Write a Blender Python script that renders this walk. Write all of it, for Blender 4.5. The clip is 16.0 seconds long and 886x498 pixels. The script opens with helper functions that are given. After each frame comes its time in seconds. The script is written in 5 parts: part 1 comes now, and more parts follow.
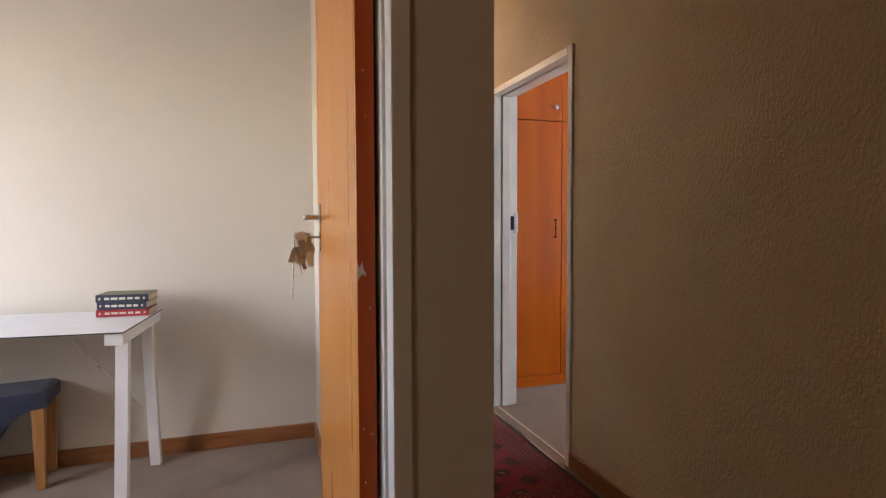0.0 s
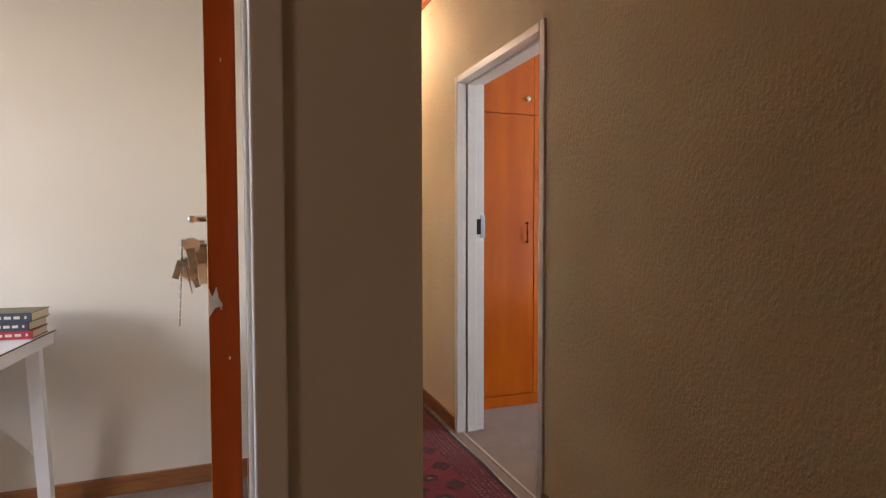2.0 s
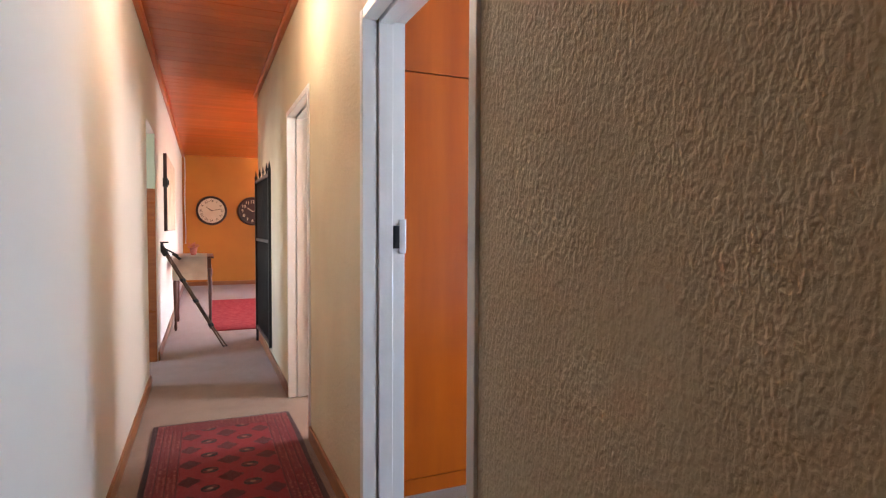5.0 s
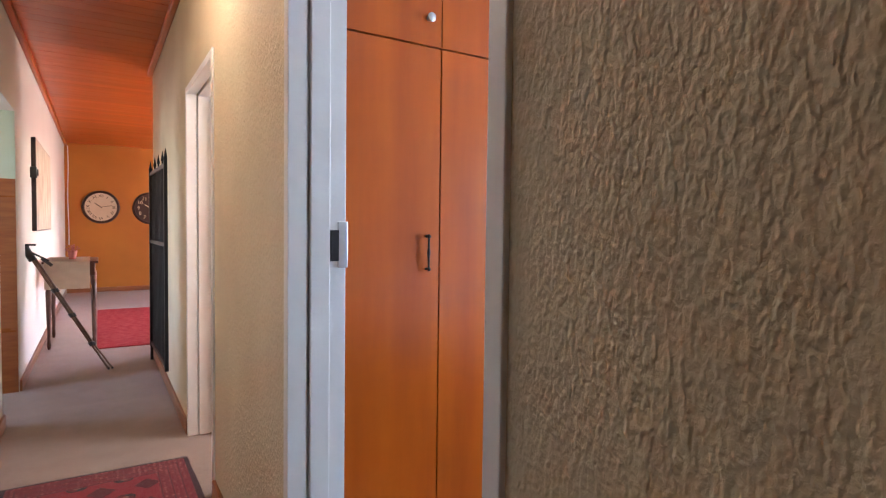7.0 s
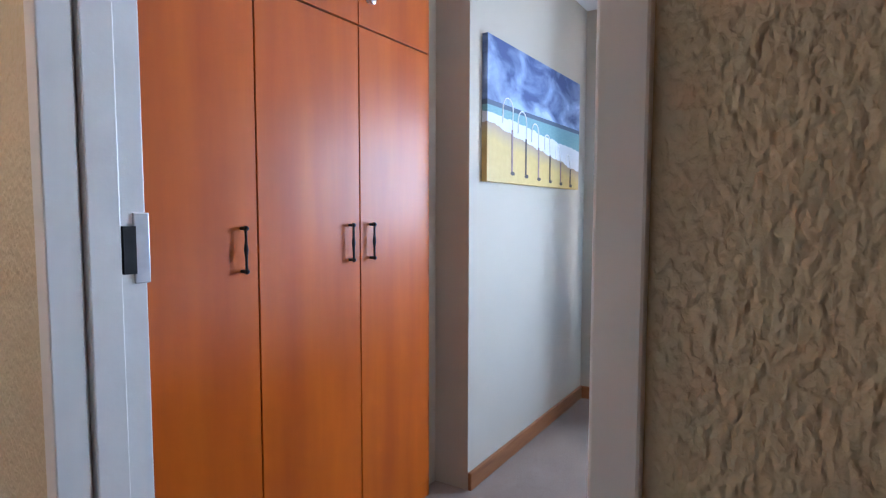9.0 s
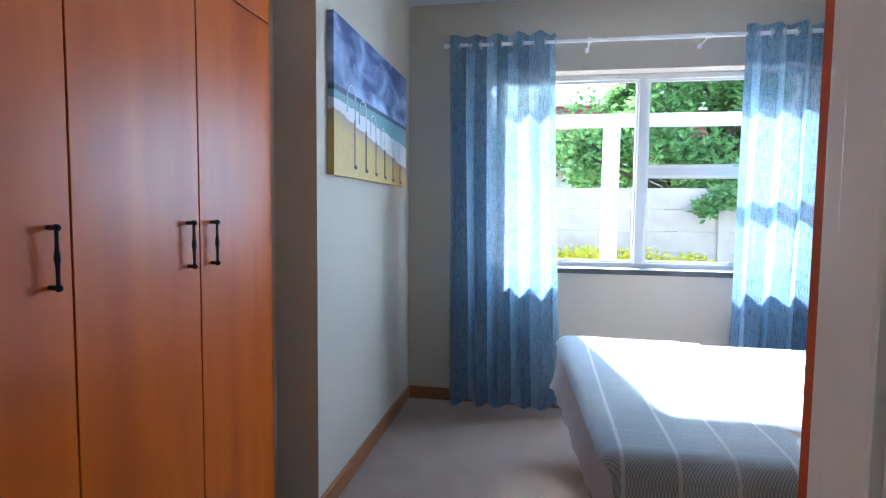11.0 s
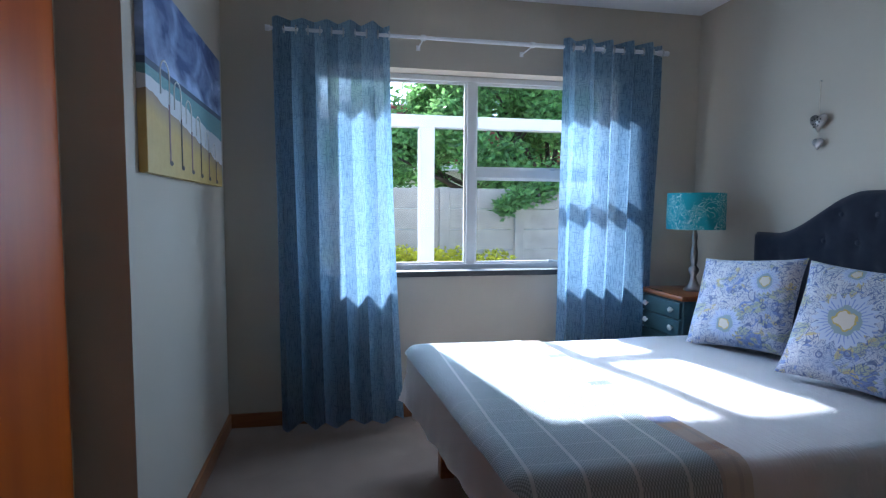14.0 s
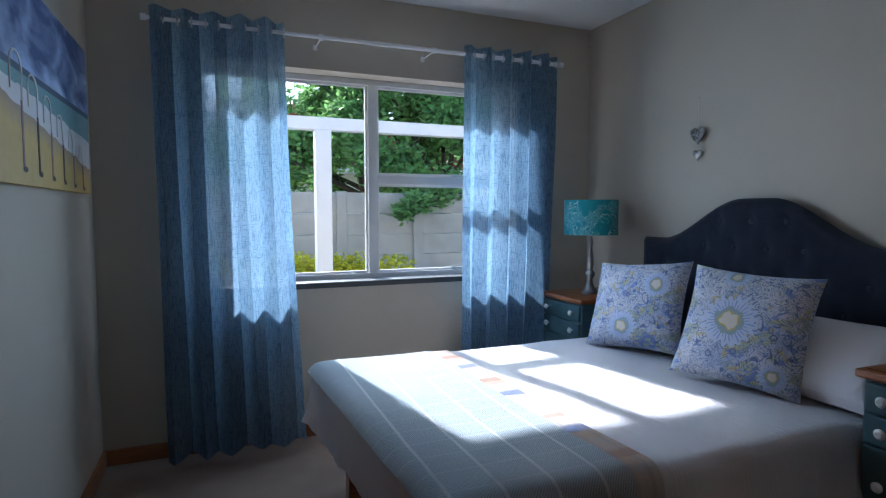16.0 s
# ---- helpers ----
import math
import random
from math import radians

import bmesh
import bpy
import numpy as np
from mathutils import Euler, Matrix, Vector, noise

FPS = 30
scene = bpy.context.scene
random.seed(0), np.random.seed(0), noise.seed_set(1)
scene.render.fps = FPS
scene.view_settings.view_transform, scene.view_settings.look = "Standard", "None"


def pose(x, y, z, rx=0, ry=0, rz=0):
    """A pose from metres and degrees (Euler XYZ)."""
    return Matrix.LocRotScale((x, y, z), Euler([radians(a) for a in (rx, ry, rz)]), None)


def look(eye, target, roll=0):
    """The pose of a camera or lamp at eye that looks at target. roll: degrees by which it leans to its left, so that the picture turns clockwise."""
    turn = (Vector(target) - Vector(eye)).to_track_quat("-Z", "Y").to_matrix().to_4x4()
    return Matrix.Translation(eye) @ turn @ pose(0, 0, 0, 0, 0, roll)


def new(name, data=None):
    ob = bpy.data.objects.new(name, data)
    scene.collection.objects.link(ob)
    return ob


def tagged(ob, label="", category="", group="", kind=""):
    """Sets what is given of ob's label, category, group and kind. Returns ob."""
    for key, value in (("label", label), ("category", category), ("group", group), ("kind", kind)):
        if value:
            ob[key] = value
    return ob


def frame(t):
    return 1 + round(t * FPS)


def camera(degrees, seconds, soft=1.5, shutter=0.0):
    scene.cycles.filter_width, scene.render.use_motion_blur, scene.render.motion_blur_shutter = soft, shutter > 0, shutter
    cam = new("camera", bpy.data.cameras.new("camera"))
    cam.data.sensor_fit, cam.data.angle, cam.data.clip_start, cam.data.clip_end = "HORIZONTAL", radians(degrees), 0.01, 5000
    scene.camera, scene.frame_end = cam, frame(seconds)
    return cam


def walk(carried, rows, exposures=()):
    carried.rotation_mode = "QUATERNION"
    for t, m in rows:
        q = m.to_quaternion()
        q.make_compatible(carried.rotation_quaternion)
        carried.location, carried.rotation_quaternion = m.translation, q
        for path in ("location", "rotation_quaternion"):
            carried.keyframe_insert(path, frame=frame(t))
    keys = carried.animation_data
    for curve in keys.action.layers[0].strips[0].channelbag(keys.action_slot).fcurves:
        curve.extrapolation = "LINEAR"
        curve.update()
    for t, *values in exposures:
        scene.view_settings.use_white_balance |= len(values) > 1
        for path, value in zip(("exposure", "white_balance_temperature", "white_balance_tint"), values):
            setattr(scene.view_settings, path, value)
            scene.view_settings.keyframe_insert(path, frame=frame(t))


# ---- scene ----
cam = camera(77.2, 16.0, soft=1.25)
PATH = [
    (0, (0.079, -0.13, 1.23), (0.694, 1.771, 1.132), -0.2),
    (0.5, (0.119, -0.059, 1.225), (0.738, 1.84, 1.131), -0.1),
    (1, (0.173, 0.049, 1.224), (0.801, 1.946, 1.134), -0.1),
    (1.5, (0.212, 0.121, 1.23), (0.87, 2.008, 1.142), -0.1),
    (2, (0.303, 0.225, 1.23), (1.001, 2.097, 1.144), -0.1),
    (2.5, (0.418, 0.365, 1.24), (1.171, 2.216, 1.152), -0.4),
    (3, (0.564, 0.47, 1.277), (1.328, 2.314, 1.162), -0.4),
    (3.5, (0.677, 0.633, 1.248), (1.466, 2.468, 1.15), -0.2),
    (6, (1.042, 1.426, 1.266), (1.84, 3.259, 1.197), 0.7),
    (6.5, (1.05, 1.551, 1.258), (1.954, 3.334, 1.189), 0.8),
    (7, (1.066, 1.692, 1.275), (2.12, 3.39, 1.199), 0.7),
    (7.5, (1.084, 1.812, 1.281), (2.293, 3.404, 1.201), 0.5),
    (8, (1.088, 1.957, 1.276), (2.451, 3.418, 1.186), -0.1),
    (8.5, (1.08, 2.077, 1.267), (2.622, 3.346, 1.173), -0.2),
    (9, (1.095, 2.166, 1.295), (2.771, 3.249, 1.157), 0.1),
    (9.5, (1.127, 2.278, 1.303), (2.926, 3.14, 1.161), 0.3),
    (12, (1.17, 2.635, 1.278), (3.162, 2.731, 1.131), 0.6),
    (12.5, (1.232, 2.67, 1.286), (3.226, 2.633, 1.138), 0.5),
    (13, (1.266, 2.696, 1.291), (3.253, 2.523, 1.145), 0.4),
    (13.5, (1.325, 2.753, 1.297), (3.299, 2.467, 1.153), 0.3),
    (14, (1.374, 2.797, 1.314), (3.331, 2.41, 1.171), 0.3),
    (14.5, (1.409, 2.812, 1.322), (3.344, 2.326, 1.18), 0.2),
    (15, (1.435, 2.816, 1.325), (3.345, 2.239, 1.187), 0.1),
    (15.5, (1.461, 2.823, 1.336), (3.344, 2.163, 1.201), 0.1),
    (16, (1.477, 2.823, 1.345), (3.327, 2.076, 1.211), -0.0),
]
EXPOSURES = [(0.0, 3.9, 7250, 22), (2.5, 4.2, 7100, 21), (3.5, 4.55, 6600, 19), (6.0, 4.1, 5900, 19), (6.7, 4.15, 5850, 19), (7.5, 4.2, 5700, 19), (9.0, 3.98, 5450, 17), (9.7, 3.85, 5450, 15), (12.0, 2.95, 5250, 11), (12.5, 2.82, 5200, 11), (13.0, 2.55, 5200, 11), (14.0, 2.17, 5250, 11), (15.0, 1.9, 5350, 11), (16.0, 1.7, 5400, 11)]
walk(cam, [(t, look(eye, target, roll)) for t, eye, target, roll in PATH], EXPOSURES)

# ---- world, sun and lights ----
SUN_AZ, SUN_EL = -12.5, 36.5      # degrees from +x towards -y, and above the horizon
world = bpy.data.worlds.new("sky_world")
scene.world = world
world.use_nodes = True
wn = world.node_tree
sky = wn.nodes.new("ShaderNodeTexSky")
sky.sky_type = "NISHITA"
sky.sun_disc = False
sky.sun_elevation = radians(SUN_EL)
sky.sun_rotation = radians(90 + SUN_AZ)
wn.links.new(sky.outputs[0], wn.nodes["Background"].inputs[0])
wn.nodes["Background"].inputs[1].default_value = 0.15

sun_way = Vector((math.cos(radians(SUN_EL)) * math.cos(radians(SUN_AZ)), -math.cos(radians(SUN_EL)) * math.sin(radians(SUN_AZ)), math.sin(radians(SUN_EL))))
sun_data = bpy.data.lights.new("sun", "SUN")
sun_data.energy, sun_data.angle, sun_data.color = 5.0, radians(1.5), (1.0, 0.95, 0.88)
sun = new("sun", sun_data)
sun.matrix_world = look(sun_way * 30, (0, 0, 0))


def area_light(name, place, target, wide, high, power, colour):
    data = bpy.data.lights.new(name, "AREA")
    data.shape, data.size, data.size_y, data.energy, data.color = "RECTANGLE", wide, high, power, colour
    ob = new(name, data)
    ob.matrix_world = look(place, target)
    return ob


area_light("bedroom_window_light", (4.79, 1.93, 1.56), (2.0, 1.85, 0.78), 0.90, 0.9, 3.9, (0.64, 0.84, 1.0))
area_light("study_window_light", (-2.62, 1.42, 1.50), (0.3, 2.7, 0.9), 0.35, 0.55, 2.2, (0.82, 0.90, 1.0))
# added fill for the living room's daylight; the east window is unseen and assumed
area_light("living_fill_light", (5.1, 10.2, 1.5), (0.6, 10.2, 0.9), 2.4, 1.6, 4.2, (0.97, 0.97, 0.98))
# lamp added mid-room, out of view, for the daylight falling through the second door
area_light("second_room_daylight", (3.0, 4.7, 1.9), (1.0, 5.1, 0.2), 0.7, 0.9, 2.8, (1.0, 0.96, 0.92))
# added fill from the unseen side of this room; its window is assumed
area_light("side_room_fill_light", (-1.24, 6.45, 1.5), (1.5, 5.6, 0.9), 0.8, 1.1, 1.2, (0.86, 0.93, 1.0))
# added warm fill in the unseen hall; no window or lamp stands there
area_light("hall_fill_light", (-1.6, -1.45, 1.6), (1.5, 2.2, 1.3), 1.2, 1.2, 0.62, (1.0, 0.82, 0.62))

# ---- materials ----
def mat(name, a, b=None, rough=0.6, scale=8.0, stretch=(1, 1, 1), bump=0.0, bump_scale=200.0, metal=0.0, coat=0.0, detail=4.0, rough_var=0.08, bump_dist=0.002, sheen=0.0, spec=0.5):
    """A surface of colour a that drifts towards b, with fine relief and uneven gloss."""
    m = bpy.data.materials.new(name)
    m.use_nodes = True
    nt = m.node_tree
    p = nt.nodes["Principled BSDF"]
    b = b or tuple(c * 0.8 for c in a)
    tc = nt.nodes.new("ShaderNodeTexCoord")
    mp = nt.nodes.new("ShaderNodeMapping")
    mp.inputs["Scale"].default_value = stretch
    nt.links.new(tc.outputs["Object"], mp.inputs[0])
    n1 = nt.nodes.new("ShaderNodeTexNoise")
    n1.inputs["Scale"].default_value, n1.inputs["Detail"].default_value = scale, detail
    nt.links.new(mp.outputs[0], n1.inputs["Vector"])
    ramp = nt.nodes.new("ShaderNodeMapRange")
    ramp.inputs[1].default_value, ramp.inputs[2].default_value = 0.3, 0.7
    nt.links.new(n1.outputs["Fac"], ramp.inputs[0])
    mix = nt.nodes.new("ShaderNodeMix")
    mix.data_type = "RGBA"
    mix.inputs["A"].default_value, mix.inputs["B"].default_value = (*a, 1), (*b, 1)
    nt.links.new(ramp.outputs[0], mix.inputs["Factor"])
    nt.links.new(mix.outputs["Result"], p.inputs["Base Color"])
    n2 = nt.nodes.new("ShaderNodeTexNoise")
    n2.inputs["Scale"].default_value, n2.inputs["Detail"].default_value = scale * 0.4, 2
    nt.links.new(mp.outputs[0], n2.inputs["Vector"])
    rr = nt.nodes.new("ShaderNodeMapRange")
    rr.inputs[3].default_value, rr.inputs[4].default_value = max(0.02, rough - rough_var), min(1, rough + rough_var)
    nt.links.new(n2.outputs["Fac"], rr.inputs[0])
    nt.links.new(rr.outputs[0], p.inputs["Roughness"])
    p.inputs["Metallic"].default_value = metal
    p.inputs["Coat Weight"].default_value = coat
    p.inputs["Coat Roughness"].default_value = 0.13
    p.inputs["Sheen Weight"].default_value = sheen
    p.inputs["Specular IOR Level"].default_value = spec
    if bump:
        n3 = nt.nodes.new("ShaderNodeTexNoise")
        n3.inputs["Scale"].default_value, n3.inputs["Detail"].default_value = bump_scale, 3
        nt.links.new(mp.outputs[0], n3.inputs["Vector"])
        bp = nt.nodes.new("ShaderNodeBump")
        bp.inputs["Strength"].default_value, bp.inputs["Distance"].default_value = bump, bump_dist
        nt.links.new(n3.outputs["Fac"], bp.inputs["Height"])
        nt.links.new(bp.outputs[0], p.inputs["Normal"])
    return m


M_PLASTER = mat("rough_cream_plaster", (0.68, 0.585, 0.39), (0.59, 0.485, 0.305), 0.70, 2.2, bump=1.0, bump_scale=55, bump_dist=0.008)
M_WHITE_WALL = mat("off_white_wall_paint", (0.72, 0.69, 0.62), (0.68, 0.65, 0.58), 0.7, 1.2, bump=0.3, bump_scale=120, bump_dist=0.001)
M_WALL = mat("cream_wall_paint", (0.68, 0.595, 0.455), (0.64, 0.555, 0.42), 0.7, 1.2, bump=0.3, bump_scale=150, bump_dist=0.001)
M_STUDY = mat("pale_study_wall_paint", (0.63, 0.56, 0.475), (0.585, 0.52, 0.44), 0.7, 1.2, bump=0.3, bump_scale=150, bump_dist=0.001)
M_WALL_BED = mat("pale_wall_paint", (0.50, 0.445, 0.36), (0.46, 0.41, 0.33), 0.7, 1.2, bump=0.3, bump_scale=150, bump_dist=0.001)
M_OCHRE = mat("ochre_wall_paint", (0.50, 0.19, 0.012), (0.42, 0.15, 0.010), 0.6, 1.6, bump=0.3, bump_scale=90)
M_CEILING = mat("white_ceiling_paint", (0.78, 0.78, 0.78), (0.74, 0.74, 0.74), 0.8, 2)
M_FRAME = mat("white_enamel", (0.80, 0.79, 0.77), (0.74, 0.73, 0.70), 0.35, 6, bump=0.15, bump_scale=60)
M_PINE = mat("varnished_ceiling_board", (0.46, 0.105, 0.010), (0.38, 0.076, 0.007), 0.33, 5, (1, 12, 12), bump=0.05, bump_scale=60)
M_SKIRT = mat("varnished_skirting_wood", (0.32, 0.13, 0.045), (0.22, 0.08, 0.03), 0.35, 6, (1, 1, 10))
M_CARPET = mat("beige_carpet", (0.27, 0.185, 0.135), (0.215, 0.145, 0.105), 0.95, 6, bump=0.8, bump_scale=500, bump_dist=0.004, sheen=0.2)
M_WARD = mat("varnished_cupboard_veneer", (0.56, 0.118, 0.004), (0.41, 0.073, 0.003), 0.36, 1.6, (5, 5, 0.6), bump=0.10, bump_scale=7, rough_var=0.06, detail=6, spec=0.36)
M_DOOR = mat("varnished_door_veneer", (0.56, 0.21, 0.035), (0.46, 0.15, 0.022), 0.3, 4.0, (8, 8, 0.6), bump=0.05, bump_scale=14)
M_DOOR_EDGE = mat("red_brown_door_edge", (0.52, 0.085, 0.010), (0.40, 0.055, 0.007), 0.35, 5.0, (6, 6, 0.6))
M_BLACK = mat("black_iron", (0.02, 0.02, 0.022), (0.03, 0.03, 0.03), 0.45, 20, metal=0.6)
M_STEEL = mat("brushed_steel", (0.62, 0.62, 0.62), (0.5, 0.5, 0.5), 0.3, 20, metal=1.0)
M_SHEET = mat("white_bed_cover_cotton", (0.87, 0.86, 0.88), (0.83, 0.82, 0.84), 0.9, 5, bump=0.7, bump_scale=110, stretch=(0.12, 1, 0.12), bump_dist=0.004, sheen=0.2)



def nodes_of(m):
    return m.node_tree, m.node_tree.nodes["Principled BSDF"]


def calc(nt, op, a, b=None, c=None):
    n = nt.nodes.new("ShaderNodeMath")
    n.operation = op
    for i, v in enumerate((a, b, c)):
        if v is None:
            continue
        if isinstance(v, (int, float)):
            n.inputs[i].default_value = v
        else:
            nt.links.new(v, n.inputs[i])
    return n.outputs[0]


def blend(nt, fac, a, b):
    n = nt.nodes.new("ShaderNodeMix")
    n.data_type = "RGBA"
    for key, v in (("Factor", fac), ("A", a), ("B", b)):
        if isinstance(v, (int, float)):
            n.inputs[key].default_value = v
        elif isinstance(v, tuple):
            n.inputs[key].default_value = (*v, 1)
        else:
            nt.links.new(v, n.inputs[key])
    return n.outputs["Result"]


def coords(nt):
    tc = nt.nodes.new("ShaderNodeTexCoord")
    sp = nt.nodes.new("ShaderNodeSeparateXYZ")
    nt.links.new(tc.outputs["Object"], sp.inputs[0])
    return tc.outputs["Object"], sp.outputs[0], sp.outputs[1], sp.outputs[2]


def noise_of(nt, vec, scale, detail=3.0, stretch=None, warp=0.0):
    if stretch:
        mp = nt.nodes.new("ShaderNodeMapping")
        mp.inputs["Scale"].default_value = stretch
        nt.links.new(vec, mp.inputs[0])
        vec = mp.outputs[0]
    n = nt.nodes.new("ShaderNodeTexNoise")
    n.inputs["Scale"].default_value, n.inputs["Detail"].default_value, n.inputs["Distortion"].default_value = scale, detail, warp
    nt.links.new(vec, n.inputs["Vector"])
    return n.outputs["Fac"]


def step(nt, v, lo, hi):
    n = nt.nodes.new("ShaderNodeMapRange")
    n.inputs[1].default_value, n.inputs[2].default_value = lo, hi
    n.clamp = True
    nt.links.new(v, n.inputs[0])
    return n.outputs[0]


def rough_plaster(m):
    """Trowelled coarse plaster: short upright ridges and pits over broad unevenness."""
    nt, p = nodes_of(m)
    vec, x, y, z = coords(nt)
    ridges = step(nt, noise_of(nt, vec, 95, 1, (1, 1, 0.62), 0.25), 0.36, 0.72)
    grains = step(nt, noise_of(nt, vec, 190, 2, (1, 1, 0.7), 0.3), 0.40, 0.70)
    broad = noise_of(nt, vec, 14, 2, (1, 1, 0.6))
    height = calc(nt, "MULTIPLY_ADD", ridges, 0.85, calc(nt, "MULTIPLY_ADD", grains, 0.22, calc(nt, "MULTIPLY", broad, 0.6)))
    bp = nt.nodes.new("ShaderNodeBump")
    bp.inputs["Strength"].default_value, bp.inputs["Distance"].default_value = 0.9, 0.0033
    nt.links.new(height, bp.inputs["Height"])
    nt.links.new(bp.outputs[0], p.inputs["Normal"])


rough_plaster(M_PLASTER)


def island_tone(m, amount):
    """Each board of a joined surface a little lighter or darker than the next."""
    nt, p = nodes_of(m)
    src = p.inputs["Base Color"].links[0].from_socket
    geo = nt.nodes.new("ShaderNodeNewGeometry")
    hsv = nt.nodes.new("ShaderNodeHueSaturation")
    v = calc(nt, "MULTIPLY_ADD", geo.outputs["Random Per Island"], 2 * amount, 1 - amount)
    nt.links.new(v, hsv.inputs["Value"])
    nt.links.new(src, hsv.inputs["Color"])
    nt.links.new(hsv.outputs[0], p.inputs["Base Color"])


island_tone(M_PINE, 0.14)

# ---- helpers for shapes ----
def box(bm, x0, y0, z0, x1, y1, z1, bevel=0.0, segs=2):
    r = bmesh.ops.create_cube(bm, size=1.0)
    vs = r["verts"]
    for v in vs:
        v.co = Vector((x0 + (v.co.x + 0.5) * (x1 - x0), y0 + (v.co.y + 0.5) * (y1 - y0), z0 + (v.co.z + 0.5) * (z1 - z0)))
    if bevel > 0:
        es = list({e for v in vs for e in v.link_edges})
        bmesh.ops.bevel(bm, geom=es, offset=bevel, segments=segs, affect="EDGES", profile=0.5)
    return vs


def link(name, bm, material, smooth=False, parent=None):
    me = bpy.data.meshes.new(name)
    bm.normal_update()
    bm.to_mesh(me)
    bm.free()
    if smooth:
        me.shade_smooth()
        me.set_sharp_from_angle(angle=radians(40))
    me.materials.append(material)
    ob = new(name, me)
    if parent:
        ob.parent = parent
    return ob


def part(name, bm, material, parent, label="", smooth=False):
    ob = link(name, bm, material, smooth, parent)
    if label:
        ob["label"] = label
    return ob


def part_box(name, parent, material, x0, y0, z0, x1, y1, z1, bevel=0.0, label=""):
    bm = bmesh.new()
    box(bm, x0, y0, z0, x1, y1, z1, bevel)
    return part(name, bm, material, parent, label)


def empty(name, m, label, category, group="", kind=""):
    ob = new(name)
    ob.empty_display_size = 0.1
    ob.matrix_world = m
    return tagged(ob, label, category, group, kind)


def solid(name, material, boxes, label="", bevel=0.0, category=""):
    """A piece of the setting made of boxes that butt against one another."""
    bm = bmesh.new()
    for b in boxes:
        box(bm, *b, bevel)
    return tagged(link(name, bm, material), label, category, "", "structure")


# ---- the large structure ----
XC, XR, XB = 0.548, 1.520, 1.672        # corridor's west face, east face; bedroom's west face
XE, YS, YN = 4.80, 0.36, 3.42         # bedroom's east, south and north faces
HC, HB = 2.735, 2.62                   # ceilings
D_S, D_N, D_H = 2.300, 3.224, 2.045      # bedroom door opening
JT = 0.04                             # thickness of the steel door frames
E_S, E_N = 4.46, 5.295                 # second door opening
WY0, WY1, WZ0, WZ1 = 0.93, 2.89, 0.92, 2.17   # bedroom window opening
YH, YN2 = 0.965, 3.085                # faces of the hall and of the study
YL = 13.9                   # living room

solid("floor", M_CARPET, [(-2.75, -1.75, -0.1, XB, 3.5, 0.0), (0.376, 3.5, -0.1, XB, 7.6, 0.0), (-1.35, 5.6, -0.1, 0.376, 7.35, 0.0), (XB, YS - 0.15, -0.1, XE + 0.22, 4.25, 0.0), (XB, 4.25, -0.1, 3.75, 5.65, 0.0), (0.376, 7.6, -0.1, 5.2, YL + 0.15, 0.0)], "beige short-pile fitted carpet")
solid("wall_corridor_east", M_PLASTER, [
    (XR, -1.6, 0, XB, D_S - JT, HC), (XR, D_N + JT, 0, XB, E_S - JT, HC), (XR, E_N + JT, 0, XB, 7.75, HC),
    (XR, D_S - JT, D_H + JT, XB, D_N + JT, HC), (XR, E_S - JT, D_H + JT, XB, E_N + JT, HC)], "cream textured plaster wall of the passage")
solid("wall_corridor_west", M_WHITE_WALL, [
    (0.361, YH, 0, XC, 6.02, HC), (0.376, 6.02, 2.10, XC, 6.9, HC), (0.376, 6.9, 0, XC, YL, HC)], "smooth cream painted wall of the passage")
solid("wall_hall_north", M_WALL, [(-2.6, YH, 0, -0.57, 1.115, HC), (-0.57, YH, 2.08, 0.376, 1.115, HC)], "cream plaster wall beside the study door")
solid("wall_hall_south", M_PLASTER, [(-2.6, -1.75, 0, XB, -1.6, HC)], "cream plaster wall")
solid("wall_hall_west", M_PLASTER, [(-2.75, -1.75, 0, -2.6, 1.25, HC)], "cream plaster wall")


def board_ceiling(name, x0, x1, y0, y1):
    bm = bmesh.new()
    y = y0
    while y < y1 - 0.01:
        y2 = min(y + 0.14, y1)
        box(bm, x0, y + 0.002, HC + 0.001 * ((y * 37) % 1), x1, y2 - 0.002, HC + 0.05)
        y = y2
    box(bm, x0, y0, HC + 0.05, x1, y1, HC + 0.1)
    return tagged(link(name, bm, M_PINE), "varnished orange-brown timber board ceiling", "", "", "structure")


board_ceiling("ceiling_hall", 0.376, XR, YH, 7.75)
board_ceiling("ceiling_living", 0.376, 5.2, 7.75, YL + 0.15)
solid("ceiling_hall_south", M_PINE, [(-2.75, -1.75, HC, XR, YH, HC + 0.1)], "varnished timber ceiling over the hall")
solid("ceiling_study", M_CEILING, [(-2.75, YH, HC, 0.376, 3.5, HC + 0.1), (-1.35, 5.6, HC, 0.376, 7.35, HC + 0.1)], "white painted ceiling")
solid("wall_study_north", M_STUDY, [(-2.6, YN2, 0, 0.376, 3.5, HC)], "smooth cream painted wall of the study")
solid("wall_study_west", M_STUDY, [(-2.75, 1.25, 0, -2.6, 3.5, 0.9), (-2.75, 1.25, 2.2, -2.6, 3.5, HC), (-2.75, 1.25, 0.9, -2.6, 1.3, 2.2), (-2.75, 2.9, 0.9, -2.6, 3.5, 2.2)], "smooth cream painted wall with a window opening")
solid("wall_study_east", M_STUDY, [(0.351, 1.135, 0, 0.3605, YN2, HC)], "smooth cream painted wall of the study")
solid("wall_living_north", M_OCHRE, [(0.376, YL, 0, 5.2, YL + 0.15, HC)], "ochre painted feature wall")
